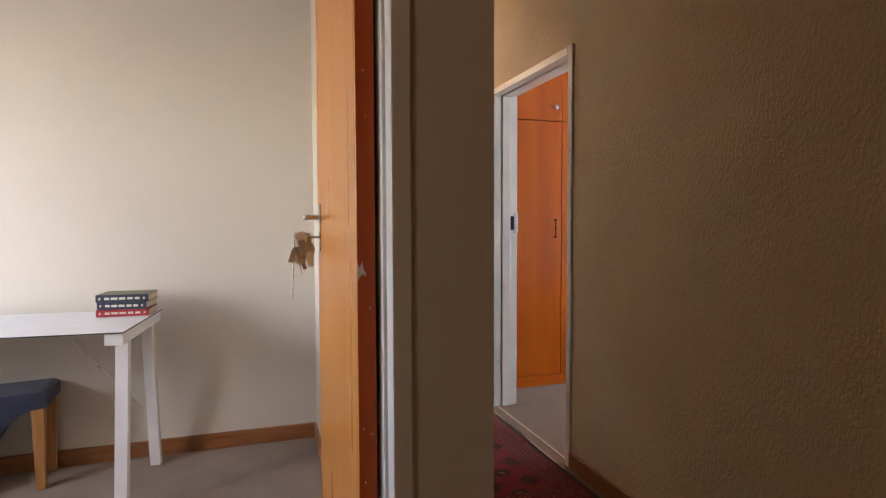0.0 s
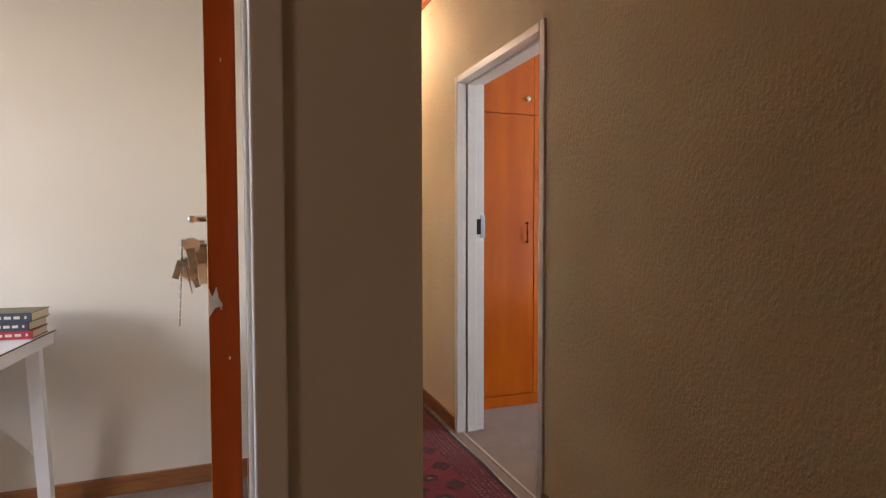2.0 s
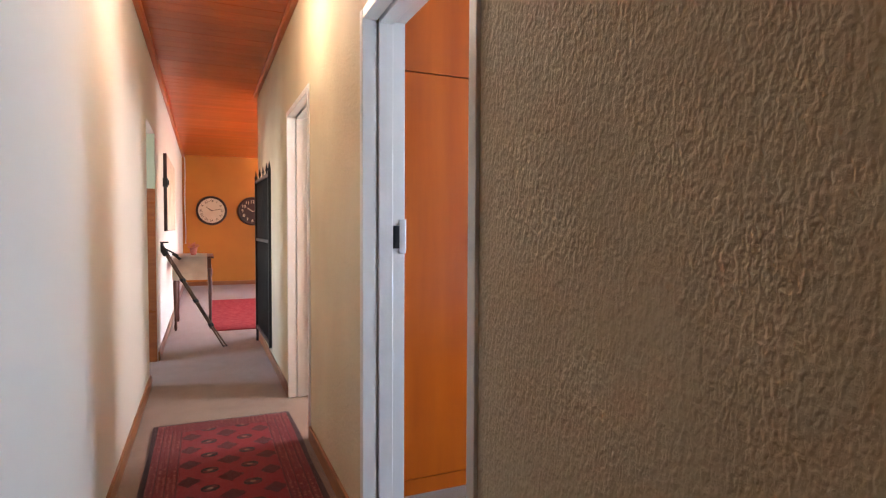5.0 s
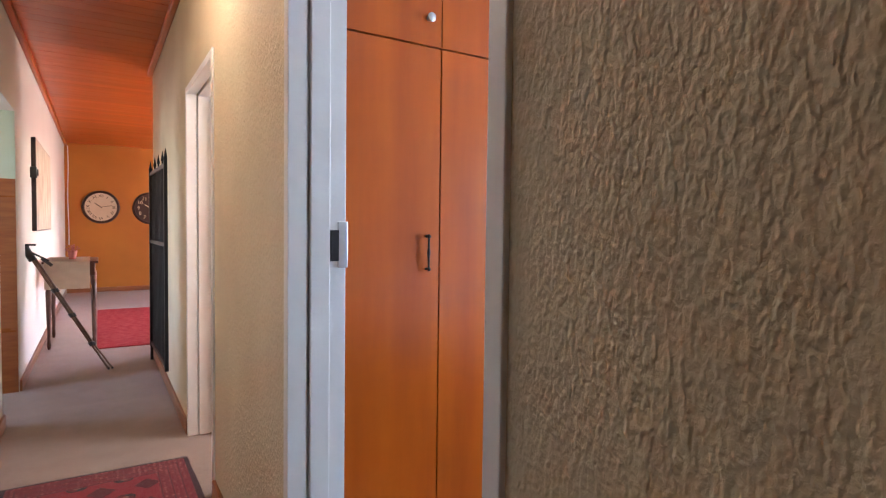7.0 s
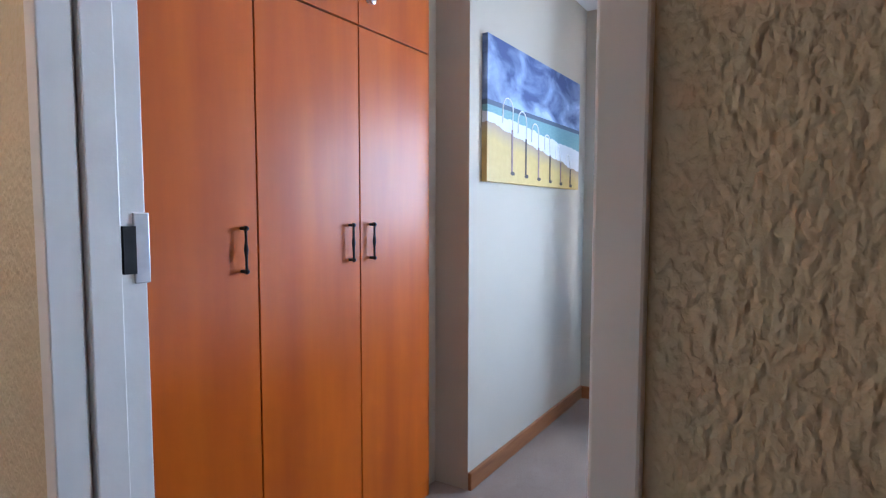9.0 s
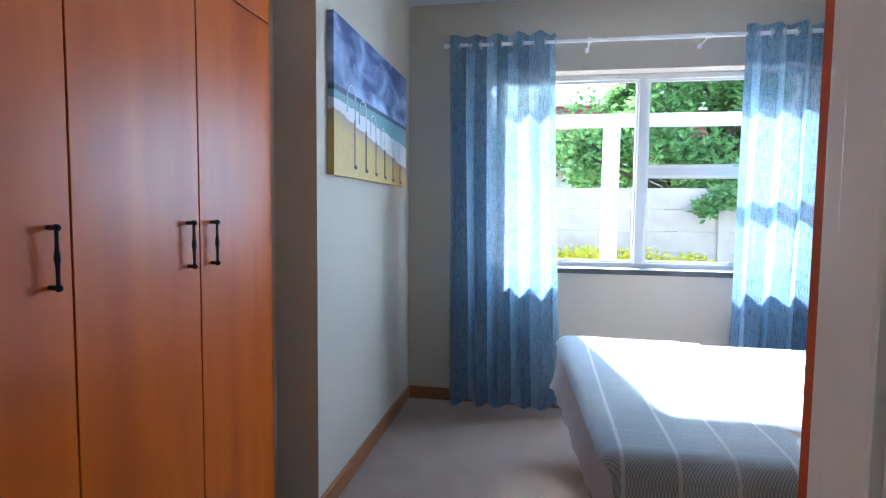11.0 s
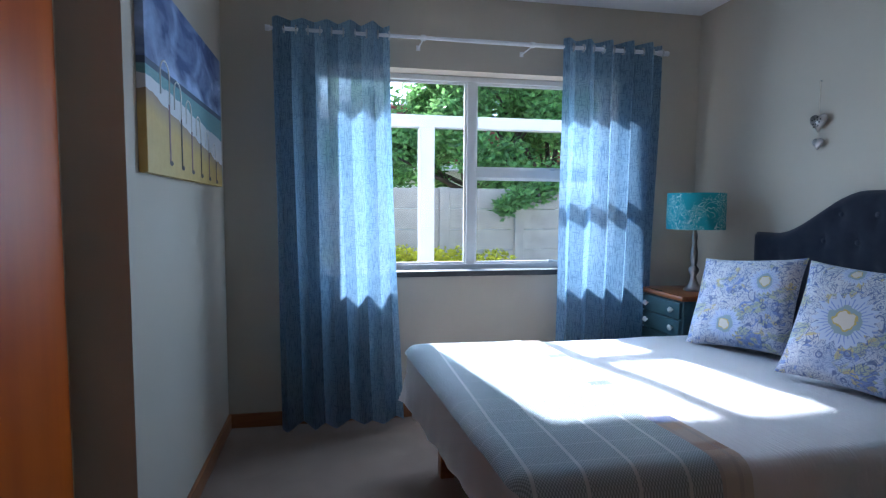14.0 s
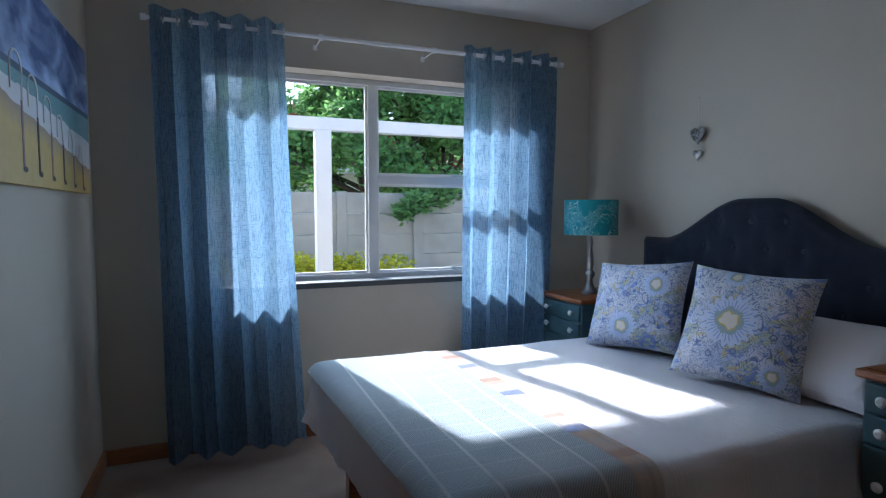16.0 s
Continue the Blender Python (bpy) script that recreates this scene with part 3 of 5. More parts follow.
M_GLASS = bpy.data.materials.new("window_glass")
M_GLASS.use_nodes = True
nt, p = nodes_of(M_GLASS)
p.inputs["Transmission Weight"].default_value, p.inputs["Roughness"].default_value, p.inputs["IOR"].default_value = 1.0, 0.0, 1.05

M_GLOBE = bpy.data.materials.new("lit_opal_globe")
M_GLOBE.use_nodes = True
nt, p = nodes_of(M_GLOBE)
p.inputs["Base Color"].default_value = (0.8, 0.78, 0.72, 1)
p.inputs["Emission Color"].default_value = (1.0, 0.86, 0.62, 1)
p.inputs["Emission Strength"].default_value = 2.9


# ---- shape helpers ----
def lathe(bm, profile, segs=24, cx=0.0, cy=0.0):
    """A turned shape from (radius, height) pairs, closed at both ends."""
    rings = []
    for r, z in profile:
        rings.append([bm.verts.new((cx + r * math.cos(2 * math.pi * i / segs), cy + r * math.sin(2 * math.pi * i / segs), z)) for i in range(segs)])
    for a, b in zip(rings, rings[1:]):
        for i in range(segs):
            bm.faces.new((a[i], a[(i + 1) % segs], b[(i + 1) % segs], b[i]))
    bm.faces.new(list(reversed(rings[0])))
    bm.faces.new(rings[-1])
    return bm


def rod(bm, a, b, r, segs=10, r2=None):
    a, b = Vector(a), Vector(b)
    d = b - a
    m = Matrix.Translation((a + b) / 2) @ d.to_track_quat("Z", "Y").to_matrix().to_4x4()
    bmesh.ops.create_cone(bm, cap_ends=True, segments=segs, radius1=r, radius2=r if r2 is None else r2, depth=d.length, matrix=m)
    return bm


def ball(bm, c, r, segs=14, squash=(1, 1, 1)):
    bmesh.ops.create_uvsphere(bm, u_segments=segs, v_segments=max(6, segs // 2), radius=1.0, matrix=Matrix.Translation(c) @ Matrix.Diagonal((r * squash[0], r * squash[1], r * squash[2], 1)))
    return bm


def sheet(bm, pts, nu, nv, thick=0.0):
    """Faces over a grid of points pts[u][v]."""
    vs = [[bm.verts.new(p) for p in row] for row in pts]
    for i in range(nu - 1):
        for j in range(nv - 1):
            bm.faces.new((vs[i][j], vs[i + 1][j], vs[i + 1][j + 1], vs[i][j + 1]))
    if thick:
        bmesh.ops.solidify(bm, geom=bm.faces[:], thickness=thick)
    return bm


# ---- floor joints, skirtings and cornices ----
SK = 0.085


def skirt(name, x0, y0, x1, y1):
    bm = bmesh.new()
    box(bm, x0, y0, 0.0, x1, y1, SK, 0.004)
    tagged(link(name, bm, M_SKIRT), "low varnished brown wooden skirting board", "", "", "structure")


for a, b in ((-1.6, D_S - JT), (D_N + JT, E_S - JT), (E_N + JT, 7.75)):
    skirt("baseboard", XR - 0.016, a, XR, b - 0.001)
skirt("baseboard", XC, YH, XC + 0.016, 6.02)
skirt("baseboard", XC, 6.9, XC + 0.016, YL - 0.02)
skirt("baseboard", 0.376, YH - 0.016, XC + 0.016, YH)
skirt("baseboard", -2.6, YN2 - 0.018, 0.335, YN2)
skirt("baseboard", 0.335, 1.87, 0.351, YN2)
skirt("baseboard", XC + 0.02, YL - 0.02, 5.05, YL)
skirt("baseboard", 3.25, YN - 0.018, XE - 0.018, YN)
skirt("baseboard", XE - 0.018, YS, XE, YN)
skirt("baseboard", XB + 0.006, YS, XE - 0.018, YS + 0.018)
for name, x0, x1, a, b in (("cornice", XR - 0.045, XR, YH, 7.75), ("cornice", XC, XC + 0.045, YH, YL)):
    bm = bmesh.new()
    box(bm, x0, a, HC - 0.05, x1, b, HC, 0.012)
    tagged(link(name, bm, M_PINE), "brown varnished timber cornice", "", "", "structure")
solid("threshold_strip", M_LINE, [(XR + 0.02, D_S, 0.0, XR + 0.032, D_N, 0.004)], "pale joint strip across the bedroom doorway floor")
solid("threshold_strip", M_LINE, [(XR - 0.045, D_S - 0.04, 0.0, XR - 0.038, D_N + 0.05, 0.003)], "pale joint strip in front of the bedroom doorway")
solid("wall_panel_wood", M_TOP, [(0.42, 6.885, 0, XC - 0.005, 6.9, 1.6)], "yellow-brown wood panel on the passage opening")
solid("wall_panel_green", M_GREEN, [(0.42, 6.888, 1.6, XC - 0.005, 6.9, 2.10)], "pale green painted panel above wood")


# ---- doors ----
def steel_frame(name, label, place, width, height, depth):
    """A pressed-steel frame: x through the wall from the near face, y across the opening."""
    root = empty(name, place, label, "door frame", "", "structure")

    def jamb(part_name, s, y):
        bm = bmesh.new()
        for x0, x1, t0, t1 in ((-0.010, 0.046, 0.000, JT), (0.046, 0.054, 0.012, JT), (0.054, depth - 0.04, -0.006, JT), (depth - 0.04, depth + 0.012, 0.006, JT)):
            a, b = sorted((y + s * t0, y + s * t1))
            box(bm, x0, a, 0, x1, b, height + (JT if x0 < 0 or x1 > depth else 0.0), 0.003)
        part(part_name, bm, M_FRAME, root)

    jamb("jamb", -1, 0.0)
    jamb("jamb", 1, width)
    bm = bmesh.new()
    for x0, x1, t0 in ((-0.0098, 0.046, 0.000), (0.046, 0.054, 0.012), (0.054, depth - 0.04, -0.006), (depth - 0.04, depth + 0.0118, 0.006)):
        box(bm, x0, 0.0 if t0 > 0 else 0.007, height + t0, x1, width if t0 > 0 else width - 0.007, height + JT - 0.001, 0.003)
    part("head", bm, M_FRAME, root)
    return root


bed_frame = steel_frame("door_frame_1", "white enamelled steel door frame of the bedroom", pose(XR, D_S, 0), D_N - D_S, D_H, XB - XR)
bm = bmesh.new()
box(bm, XB - XR - 0.014, D_N - D_S + 0.001, 1.155, XB - XR + 0.0165, D_N - D_S + 0.007, 1.29, 0.002)
plate = part("strike_plate", bm, M_STEEL, bed_frame, "bright steel strike plate")
bm = bmesh.new()
box(bm, XB - XR - 0.038, D_N - D_S - 0.0078, 1.175, XB - XR - 0.0145, D_N - D_S + 0.0005, 1.265)
part("latch_hole", bm, M_BLACK, plate, "dark latch slot")
steel_frame("door_frame_2", "white enamelled steel door frame further along the passage", pose(XR, E_S, 0), E_N - E_S, D_H, XB - XR)
# study frame: turned so that its depth runs into the study
steel_frame("door_frame_3", "white enamelled steel door frame of the study", pose(0.321, 0.955, 0, 0, 0, 90), 0.890, D_H, 0.16)


def flush_door(name, label, place, length, chips):
    """A flush leaf: x from the hinge edge outwards, y its thickness, the face that shows at -y."""
    root = empty(name, place, label, "door", "", "structure")
    bm = bmesh.new()
    box(bm, 0.003, 0, 0.012, length, 0.04, 2.03, 0.002)
    leaf = part("leaf", bm, M_DOOR, root)
    bm = bmesh.new()
    box(bm, 0.0, 0.001, 0.012, 0.0029, 0.039, 2.03)
    part("hinge_edge", bm, M_DOOR_EDGE, root, "red-brown stained hinge edge")
    rnd = random.Random(chips)
    for z in (0.28, 1.76):
        bm = bmesh.new()
        rod(bm, (-0.006, -0.004, z - 0.05), (-0.006, -0.004, z + 0.05), 0.006)
        box(bm, -0.0015, 0.002, z - 0.05, -0.0002, 0.030, z + 0.05)
        part("hinge", bm, M_FRAME if chips == 2 else M_DOOR_EDGE, root)
    for i in range(11 if chips == 1 else 3):
        z, w = rnd.uniform(0.5, 1.75), rnd.uniform(0.0015, 0.004)
        yy = rnd.uniform(0.008, 0.032)
        bm = bmesh.new()
        bmesh.ops.create_circle(bm, cap_ends=True, segments=7, radius=1.0, matrix=Matrix.Translation((-0.0006, yy, z)) @ Matrix.Rotation(radians(-90), 4, "Y") @ Matrix.Diagonal((w * rnd.uniform(0.5, 2.5), w * 0.6, 1, 1)))
        part("paint_chip", bm, M_CHIP, leaf)
    if chips == 1:
        bm = bmesh.new()
        ring = [bm.verts.new((-0.0007, 0.030 + 0.009 * q, 1.125 + w)) for q, w in ((1, -0.02), (0.2, -0.008), (-1, -0.004), (-0.4, 0.006), (-0.1, 0.022), (0.5, 0.008), (1, 0.02))]
        bm.faces.new(ring)
        part("paint_chip", bm, M_CHIP, leaf, "large pale chip in the edge")
    return root


# the study leaf stands open along the study's east wall
study_door = flush_door("door_study", "open flush veneered study door with keys in the lock", pose(0.266, 1.039, 0, 0, 0, 90.5) @ Matrix.Translation((0, -0.04, 0)), 0.79, 1)
flush_door("door_bedroom", "open flush veneered bedroom door with a chipped edge", pose(1.682, 2.278, 0, 0, 0, -81), 0.86, 3)
flush_door("door_second", "open red-brown door with a white hinge", pose(1.680, 5.24, 0, 0, 0, 20), 0.72, 2)


def lever_set(parent):
    """Lock plate, lever and key bunch on the face that looks to -x of the leaf's far end."""
    bm = bmesh.new()
    box(bm, 0.70, 0.040, 1.135, 0.735, 0.046, 1.29, 0.003)
    plate = part("lock_plate", bm, M_STEEL, parent, "narrow chrome lock plate")
    bm = bmesh.new()
    rod(bm, (0.718, 0.046, 1.247), (0.718, 0.092, 1.247), 0.008)
    rod(bm, (0.722, 0.090, 1.247), (0.610, 0.094, 1.245), 0.008)
    ball(bm, (0.610, 0.094, 1.245), 0.009)
    part("lever", bm, M_STEEL, plate, "", True)
    bm = bmesh.new()
    rod(bm, (0.718, 0.044, 1.18), (0.718, 0.085, 1.18), 0.004)
    part("key", bm, M_BRASS, plate)


lever_set(study_door)
keys = empty("key_bunch", pose(0.206, 1.752, 1.225, 0, 0, 90), "bunch of silver keys with patterned tags hanging from the lock", "keys")
rnd = random.Random(4)
for i in range(9):
    a = rnd.uniform(-0.03, 0.03)
    z0, ln = rnd.uniform(-0.10, -0.02), rnd.uniform(0.04, 0.07)
    bm = bmesh.new()
    box(bm, a - 0.002, rnd.uniform(-0.035, 0.03), z0 - ln, a + 0.002, rnd.uniform(-0.02, 0.04) + 0.012, z0, 0.001)
    bmesh.ops.rotate(bm, verts=bm.verts[:], cent=(a, 0, z0), matrix=Matrix.Rotation(rnd.uniform(-0.5, 0.5), 3, "X"))
    part("key", bm, M_BRASS if i % 3 else M_GILT, keys)
for i, (yy, z) in enumerate(((0.008, -0.045), (-0.016, -0.085), (0.012, -0.115))):
    bm = bmesh.new()
    for r in (0.020, 0.012):
        bmesh.ops.create_cone(bm, segments=18, radius1=r, radius2=r, depth=0.003, cap_ends=True, matrix=Matrix.Translation((0.004 * i + 0.001 * (r < 0.02), yy, z)) @ Matrix.Rotation(radians(90), 4, "Y"))
    part("tag", bm, M_BRASS if i == 1 else M_PAPER, keys, "round patterned key tag")
bm = bmesh.new()
for i in range(10):
    rod(bm, (0, 0.03 + 0.001 * i, -0.03 - 0.022 * i), (0, 0.031 + 0.001 * i, -0.048 - 0.022 * i), 0.0025, 6)
part("chain", bm, M_BRASS, keys)


# ---- the study ----
def trestle_desk():
    root = empty("desk", pose(-0.421, 2.995, 0, 0, 0, -4), "white laminate desk on slanted white timber legs", "desk")
    L, W, T = 1.35, 0.62, 0.785
    bm = bmesh.new()
    box(bm, -L, -W, T, 0, 0, T + 0.004)
    part("edge_band", bm, M_PLASTIC, root, "thin dark edge line")
    bm = bmesh.new()
    box(bm, -L + 0.003, -W + 0.003, T + 0.0042, -0.003, -0.003, T + 0.006)
    part("tabletop", bm, M_WHITE, root)
    for xx in (-0.04, -L + 0.04):
        bm = bmesh.new()
        box(bm, xx - 0.035, -W + 0.01, T - 0.05, xx + 0.035, -0.01, T - 0.001, 0.003)
        part("cross_bar", bm, M_WHITE, root)
        for y0, y1 in ((-W + 0.13, -W + 0.04), (-0.12, -0.03)):
            bm = bmesh.new()
            vs = box(bm, xx - 0.024, y0 - 0.02, 0, xx + 0.024, y0 + 0.02, T - 0.045)
            for v in vs:
                if v.co.z < 0.1:
                    v.co.y += y1 - y0
            part("leg", bm, M_WHITE, root)
    bm = bmesh.new()
    rod(bm, (-0.35, -W / 2, T - 0.02), (-0.06, -W / 2 + 0.2, 0.30), 0.004)
    part("tension_wire", bm, M_STEEL, root)


trestle_desk()


def book(bname, m, z, w, d, h, turn, dx):
    root = empty(bname, pose(-0.551 + dx, 2.873, z, 0, 0, -6 + turn), {"olive_book": "worn olive cloth hardback book with gilt spine", "navy_book": "navy hardback book with gilt spine lettering", "red_book": "red hardback book with gilt spine lettering"}[bname], "book", "books on the desk")
    t = 0.003
    for z0, z1 in ((0, t), (h - t, h)):
        bm = bmesh.new()
        box(bm, -w / 2, -d / 2, z0, w / 2, d / 2, z1, 0.001)
        part("cover", bm, m, root)
    bm = bmesh.new()
    box(bm, -w / 2, -d / 2 - 0.003, 0, w / 2, -d / 2 + 0.002, h, 0.002)
    spine = part("spine", bm, M_BOOK_B if bname == "olive_book" else m, root)
    bm = bmesh.new()
    box(bm, -w / 2 + 0.004, -d / 2 + 0.002, t, w / 2 - 0.004, d / 2 - 0.004, h - t)
    part("pages", bm, M_PAPER, root, "yellowed page block")
    for a, b in ((-0.44, -0.41), (-0.33, -0.24), (-0.21, -0.09), (-0.06, 0.06), (0.10, 0.20), (0.24, 0.33), (0.40, 0.43)):
        bm = bmesh.new()
        box(bm, a * w, -d / 2 - 0.0042, h * 0.36, b * w, -d / 2 - 0.0032, h * 0.66)
        part("gilt_bar", bm, M_GILT, spine)


book("red_book", M_BOOK_C, 0.792, 0.225, 0.16, 0.032, 3, 0.0)
book("navy_book", M_BOOK_B, 0.8245, 0.215, 0.15, 0.034, -2, 0.002)
book("olive_book", M_BOOK_A, 0.859, 0.225, 0.17, 0.036, 1, 0.004)


def study_chair():
    root = empty("upholstered_chair", pose(-1.135, 2.925, 0, 0, 0, 6), "dark grey upholstered chair with wooden legs", "chair")
    bm = bmesh.new()
    loops = []
    for i in range(23):
        back = 0.52 * i / 22                      # distance behind the front edge
        nose = max(0.0, (0.03 - back) / 0.03)
        top = 0.458 - 0.004 * math.sin(7 * back) - 0.014 * nose ** 2
        low = 0.458 - 0.078 + 0.010 * nose - 3.4 * max(0.0, back - 0.055) ** 1.75
        low = max(low, 0.03)
        loops.append([bm.verts.new((0.245 - back, y, z)) for y, z in ((-0.135, low), (-0.145, (low + top) / 2), (-0.130, top), (0.0, top + 0.008), (0.130, top), (0.145, (low + top) / 2), (0.135, low))])
    for p0, p1 in zip(loops, loops[1:]):
        for k in range(7):
            bm.faces.new((p0[k], p0[(k + 1) % 7], p1[(k + 1) % 7], p1[k]))
    bm.faces.new(loops[0])
    bm.faces.new(loops[-1][::-1])
    bmesh.ops.recalc_face_normals(bm, faces=bm.faces[:])
    part("seat", bm, M_NAVY, root, "dark woven seat with a sweeping side", True)
    for sy in (-0.11, 0.11):
        bm = bmesh.new()
        box(bm, 0.178, sy - 0.025, 0, 0.232, sy + 0.025, 0.382, 0.004)
        for v in bm.verts:
            if v.co.z < 0.05:
                v.co.x += (0.205 - v.co.x) * 0.35
                v.co.y += (sy - v.co.y) * 0.35
        part("leg", bm, M_BEECH, root, "tapered honey-coloured wooden leg")


study_chair()

# ---- the passage ----
rug = empty("runner_rug", pose(1.063, 3.45, 0), "long red oriental wool runner with dark medallions", "rug")
pts = []
for i in range(17):
    row = []
    for j in range(62):
        u, v = i / 16 - 0.5, j / 61 - 0.5
        row.append((u * 0.815 + 0.004 * math.sin(v * 23), v * 3.04, 0.009 + 0.0015 * math.sin(v * 31 + u * 5)))
    pts.append(row)
part("carpet_body", sheet(bmesh.new(), pts, 17, 62, -0.008), M_RUG, rug)
bm = bmesh.new()
rnd = random.Random(2)
for s in (-1, 1):
    for i in range(90):
        xx = -0.39 + 0.78 * i / 89
        rod(bm, (xx, s * 1.518, 0.006), (xx + rnd.uniform(-0.008, 0.008), s * (1.535 + rnd.uniform(0, 0.012)), 0.003), 0.0018, 4)
ob = part("fringe", bm, M_PLASTIC, rug, "short dark fringe")
ob["kind"] = "stuff"

globe = empty("ceiling_globe_lamp", pose(1.09, 4.10, HC), "lit white opal globe ceiling lamp", "lamp")
part("rose", lathe(bmesh.new(), ((0.055, 0.0), (0.055, -0.02), (0.045, -0.05), (0.045, -0.10))[::-1]), M_STEEL, globe, "", True)
part("globe", ball(bmesh.new(), (0, 0, -0.190), 0.112, 28), M_GLOBE, globe, "glowing opal glass globe", True)


def iron_gate():
    # the gate stands folded back beside the passage wall
    root = empty("security_gate", pose(1.482, 7.55, 0.10, 0, 0, -88.6), "black iron security gate with spear tops, folded open", "gate")
    Lg, H = 1.08, 1.64
    for xx in (0.0, Lg):
        bm = bmesh.new()
        box(bm, xx - 0.014, -0.014, 0.03, xx + 0.014, 0.014, H + 0.03, 0.002)
        part("stile", bm, M_BLACK, root)
    for z in (0.06, H * 0.62, H):
        bm = bmesh.new()
        box(bm, 0.014, -0.008, z - 0.015, Lg - 0.014, 0.008, z + 0.015, 0.002)
        part("rail", bm, M_BLACK, root)
    for i in range(1, 12):
        bm = bmesh.new()
        xx = Lg * i / 12
        rod(bm, (xx, 0.009, 0.05), (xx, 0.009, H + (0.05 if i % 3 == 0 else 0.0)), 0.007, 8)
        if i % 3 == 0:
            rod(bm, (xx, 0.009, H + 0.05), (xx, 0.009, H + 0.13), 0.014, 8, 0.001)
        part("bar", bm, M_BLACK, root, "", True)
    for xx in (0.0, Lg):
        bm = bmesh.new()
        rod(bm, (xx, 0, H + 0.03), (xx, 0, H + 0.12), 0.016, 8, 0.002)
        ball(bm, (xx, 0, H + 0.045), 0.018, 10)
        part("finial", bm, M_BLACK, root, "", True)
    bm = bmesh.new()
    box(bm, -0.012, -0.012, -0.10, 0.012, 0.012, 0.03)
    part("pivot_foot", bm, M_BLACK, root)


iron_gate()

table = empty("hall_table", pose(0.58, 8.45, 0), "dark wooden drop-leaf table under a cream cloth", "table")
bm = bmesh.new()
box(bm, 0.0, 0.0, 0.865, 0.48, 0.80, 0.89, 0.006)
part("tabletop", bm, M_DARKWOOD, table)
bm = bmesh.new()
box(bm, 0.03, 0.03, 0.74, 0.45, 0.77, 0.865, 0.004)
part("apron", bm, M_DARKWOOD, table)
for lx in (0.05, 0.435):
    for ly in (0.05, 0.75):
        part("leg", lathe(bmesh.new(), ((0.012, 0), (0.018, 0.04), (0.014, 0.09), (0.022, 0.4), (0.026, 0.58), (0.016, 0.62), (0.027, 0.66), (0.027, 0.74)), 14, lx, ly), M_DARKWOOD, table, "", True)
bm = bmesh.new()
pts = []
for i in range(9):
    xx = 0.02 + 0.385 * i / 8
    row = [(xx, 0.76, 0.897), (xx, 0.3, 0.898), (xx, 0.0, 0.897), (xx, -0.012, 0.885)]
    row += [(xx, -0.014 - 0.004 * math.sin(i * 1.7 + k), 0.885 - 0.055 * k) for k in range(1, 6)]
    pts.append(row)
tagged(link("table_cloth", sheet(bmesh.new(), [[(a + 0.58, b + 8.45, c) for a, b, c in r] for r in pts], 9, 9, -0.003), M_CLOTH, True), "cream linen cloth hanging over the hall table", "tablecloth")
pot = empty("flower_pot", pose(0.83, 8.70, 0.898), "small pink pot of dried flowers on the table", "flower pot")
part("pot", lathe(bmesh.new(), ((0.03, 0), (0.045, 0.09), (0.04, 0.09), (0.03, 0.07)), 16), M_FLOWER, pot, "", True)
bm = bmesh.new()
rnd = random.Random(8)
for i in range(26):
    a, r, zz = rnd.uniform(0, 6.28), rnd.uniform(0, 0.075), rnd.uniform(0.08, 0.15)
    rod(bm, (0, 0, 0.07), (r * math.cos(a), r * math.sin(a), zz), 0.0015, 4)
    ball(bm, (r * math.cos(a), r * math.sin(a), zz), 0.012, 6, (1, 1, 0.6))
part("flowers", bm, M_FLOWER, pot)

tripod = empty("tripod", pose(1.13, 7.32, 0), "folded brown camera tripod leaning against the wall", "tripod")
top = Vector((-0.54, 0.10, 0.98))
for i, off in enumerate(((0, 0, 0), (0.018, 0.012, 0), (-0.004, 0.022, 0.0))):
    o = Vector(off)
    bm = bmesh.new()
    rod(bm, o + top * 0.5, o + top, 0.011, 10)
    rod(bm, o + top * 0.24, o + top * 0.5, 0.009, 10)
    rod(bm, o * 1.5 + Vector((0, 0, 0.006)), o + top * 0.24, 0.007, 10)
    leg = part("leg", bm, M_TRIPOD, tripod, "", True)
    for f in (0.24, 0.5, 0.72):
        bm = bmesh.new()
        rod(bm, o + top * (f - 0.015), o + top * (f + 0.015), 0.017, 10)
        part("leg_clamp", bm, M_PLASTIC, leg)
    bm = bmesh.new()
    ball(bm, o * 1.5 + Vector((0, 0, 0.010)), 0.0105, 10)
    part("rubber_foot", bm, M_PLASTIC, leg)
bm = bmesh.new()
rod(bm, top * 0.98, top * 1.07, 0.03, 14)
ball(bm, top * 1.09, 0.035, 14)
box(bm, top.x - 0.05, top.y - 0.03, 1.085, top.x + 0.03, top.y + 0.03, 1.10, 0.003)
part("head", bm, M_PLASTIC, tripod, "black pan head", True)
bm = bmesh.new()
rod(bm, top * 1.07, top * 1.0 + Vector((0.12, -0.05, -0.02)), 0.008)
rod(bm, top * 1.0 + Vector((0.07, -0.03, 0.0)), top * 1.0 + Vector((0.14, -0.06, -0.06)), 0.014)
part("pan_handle", bm, M_PLASTIC, tripod)

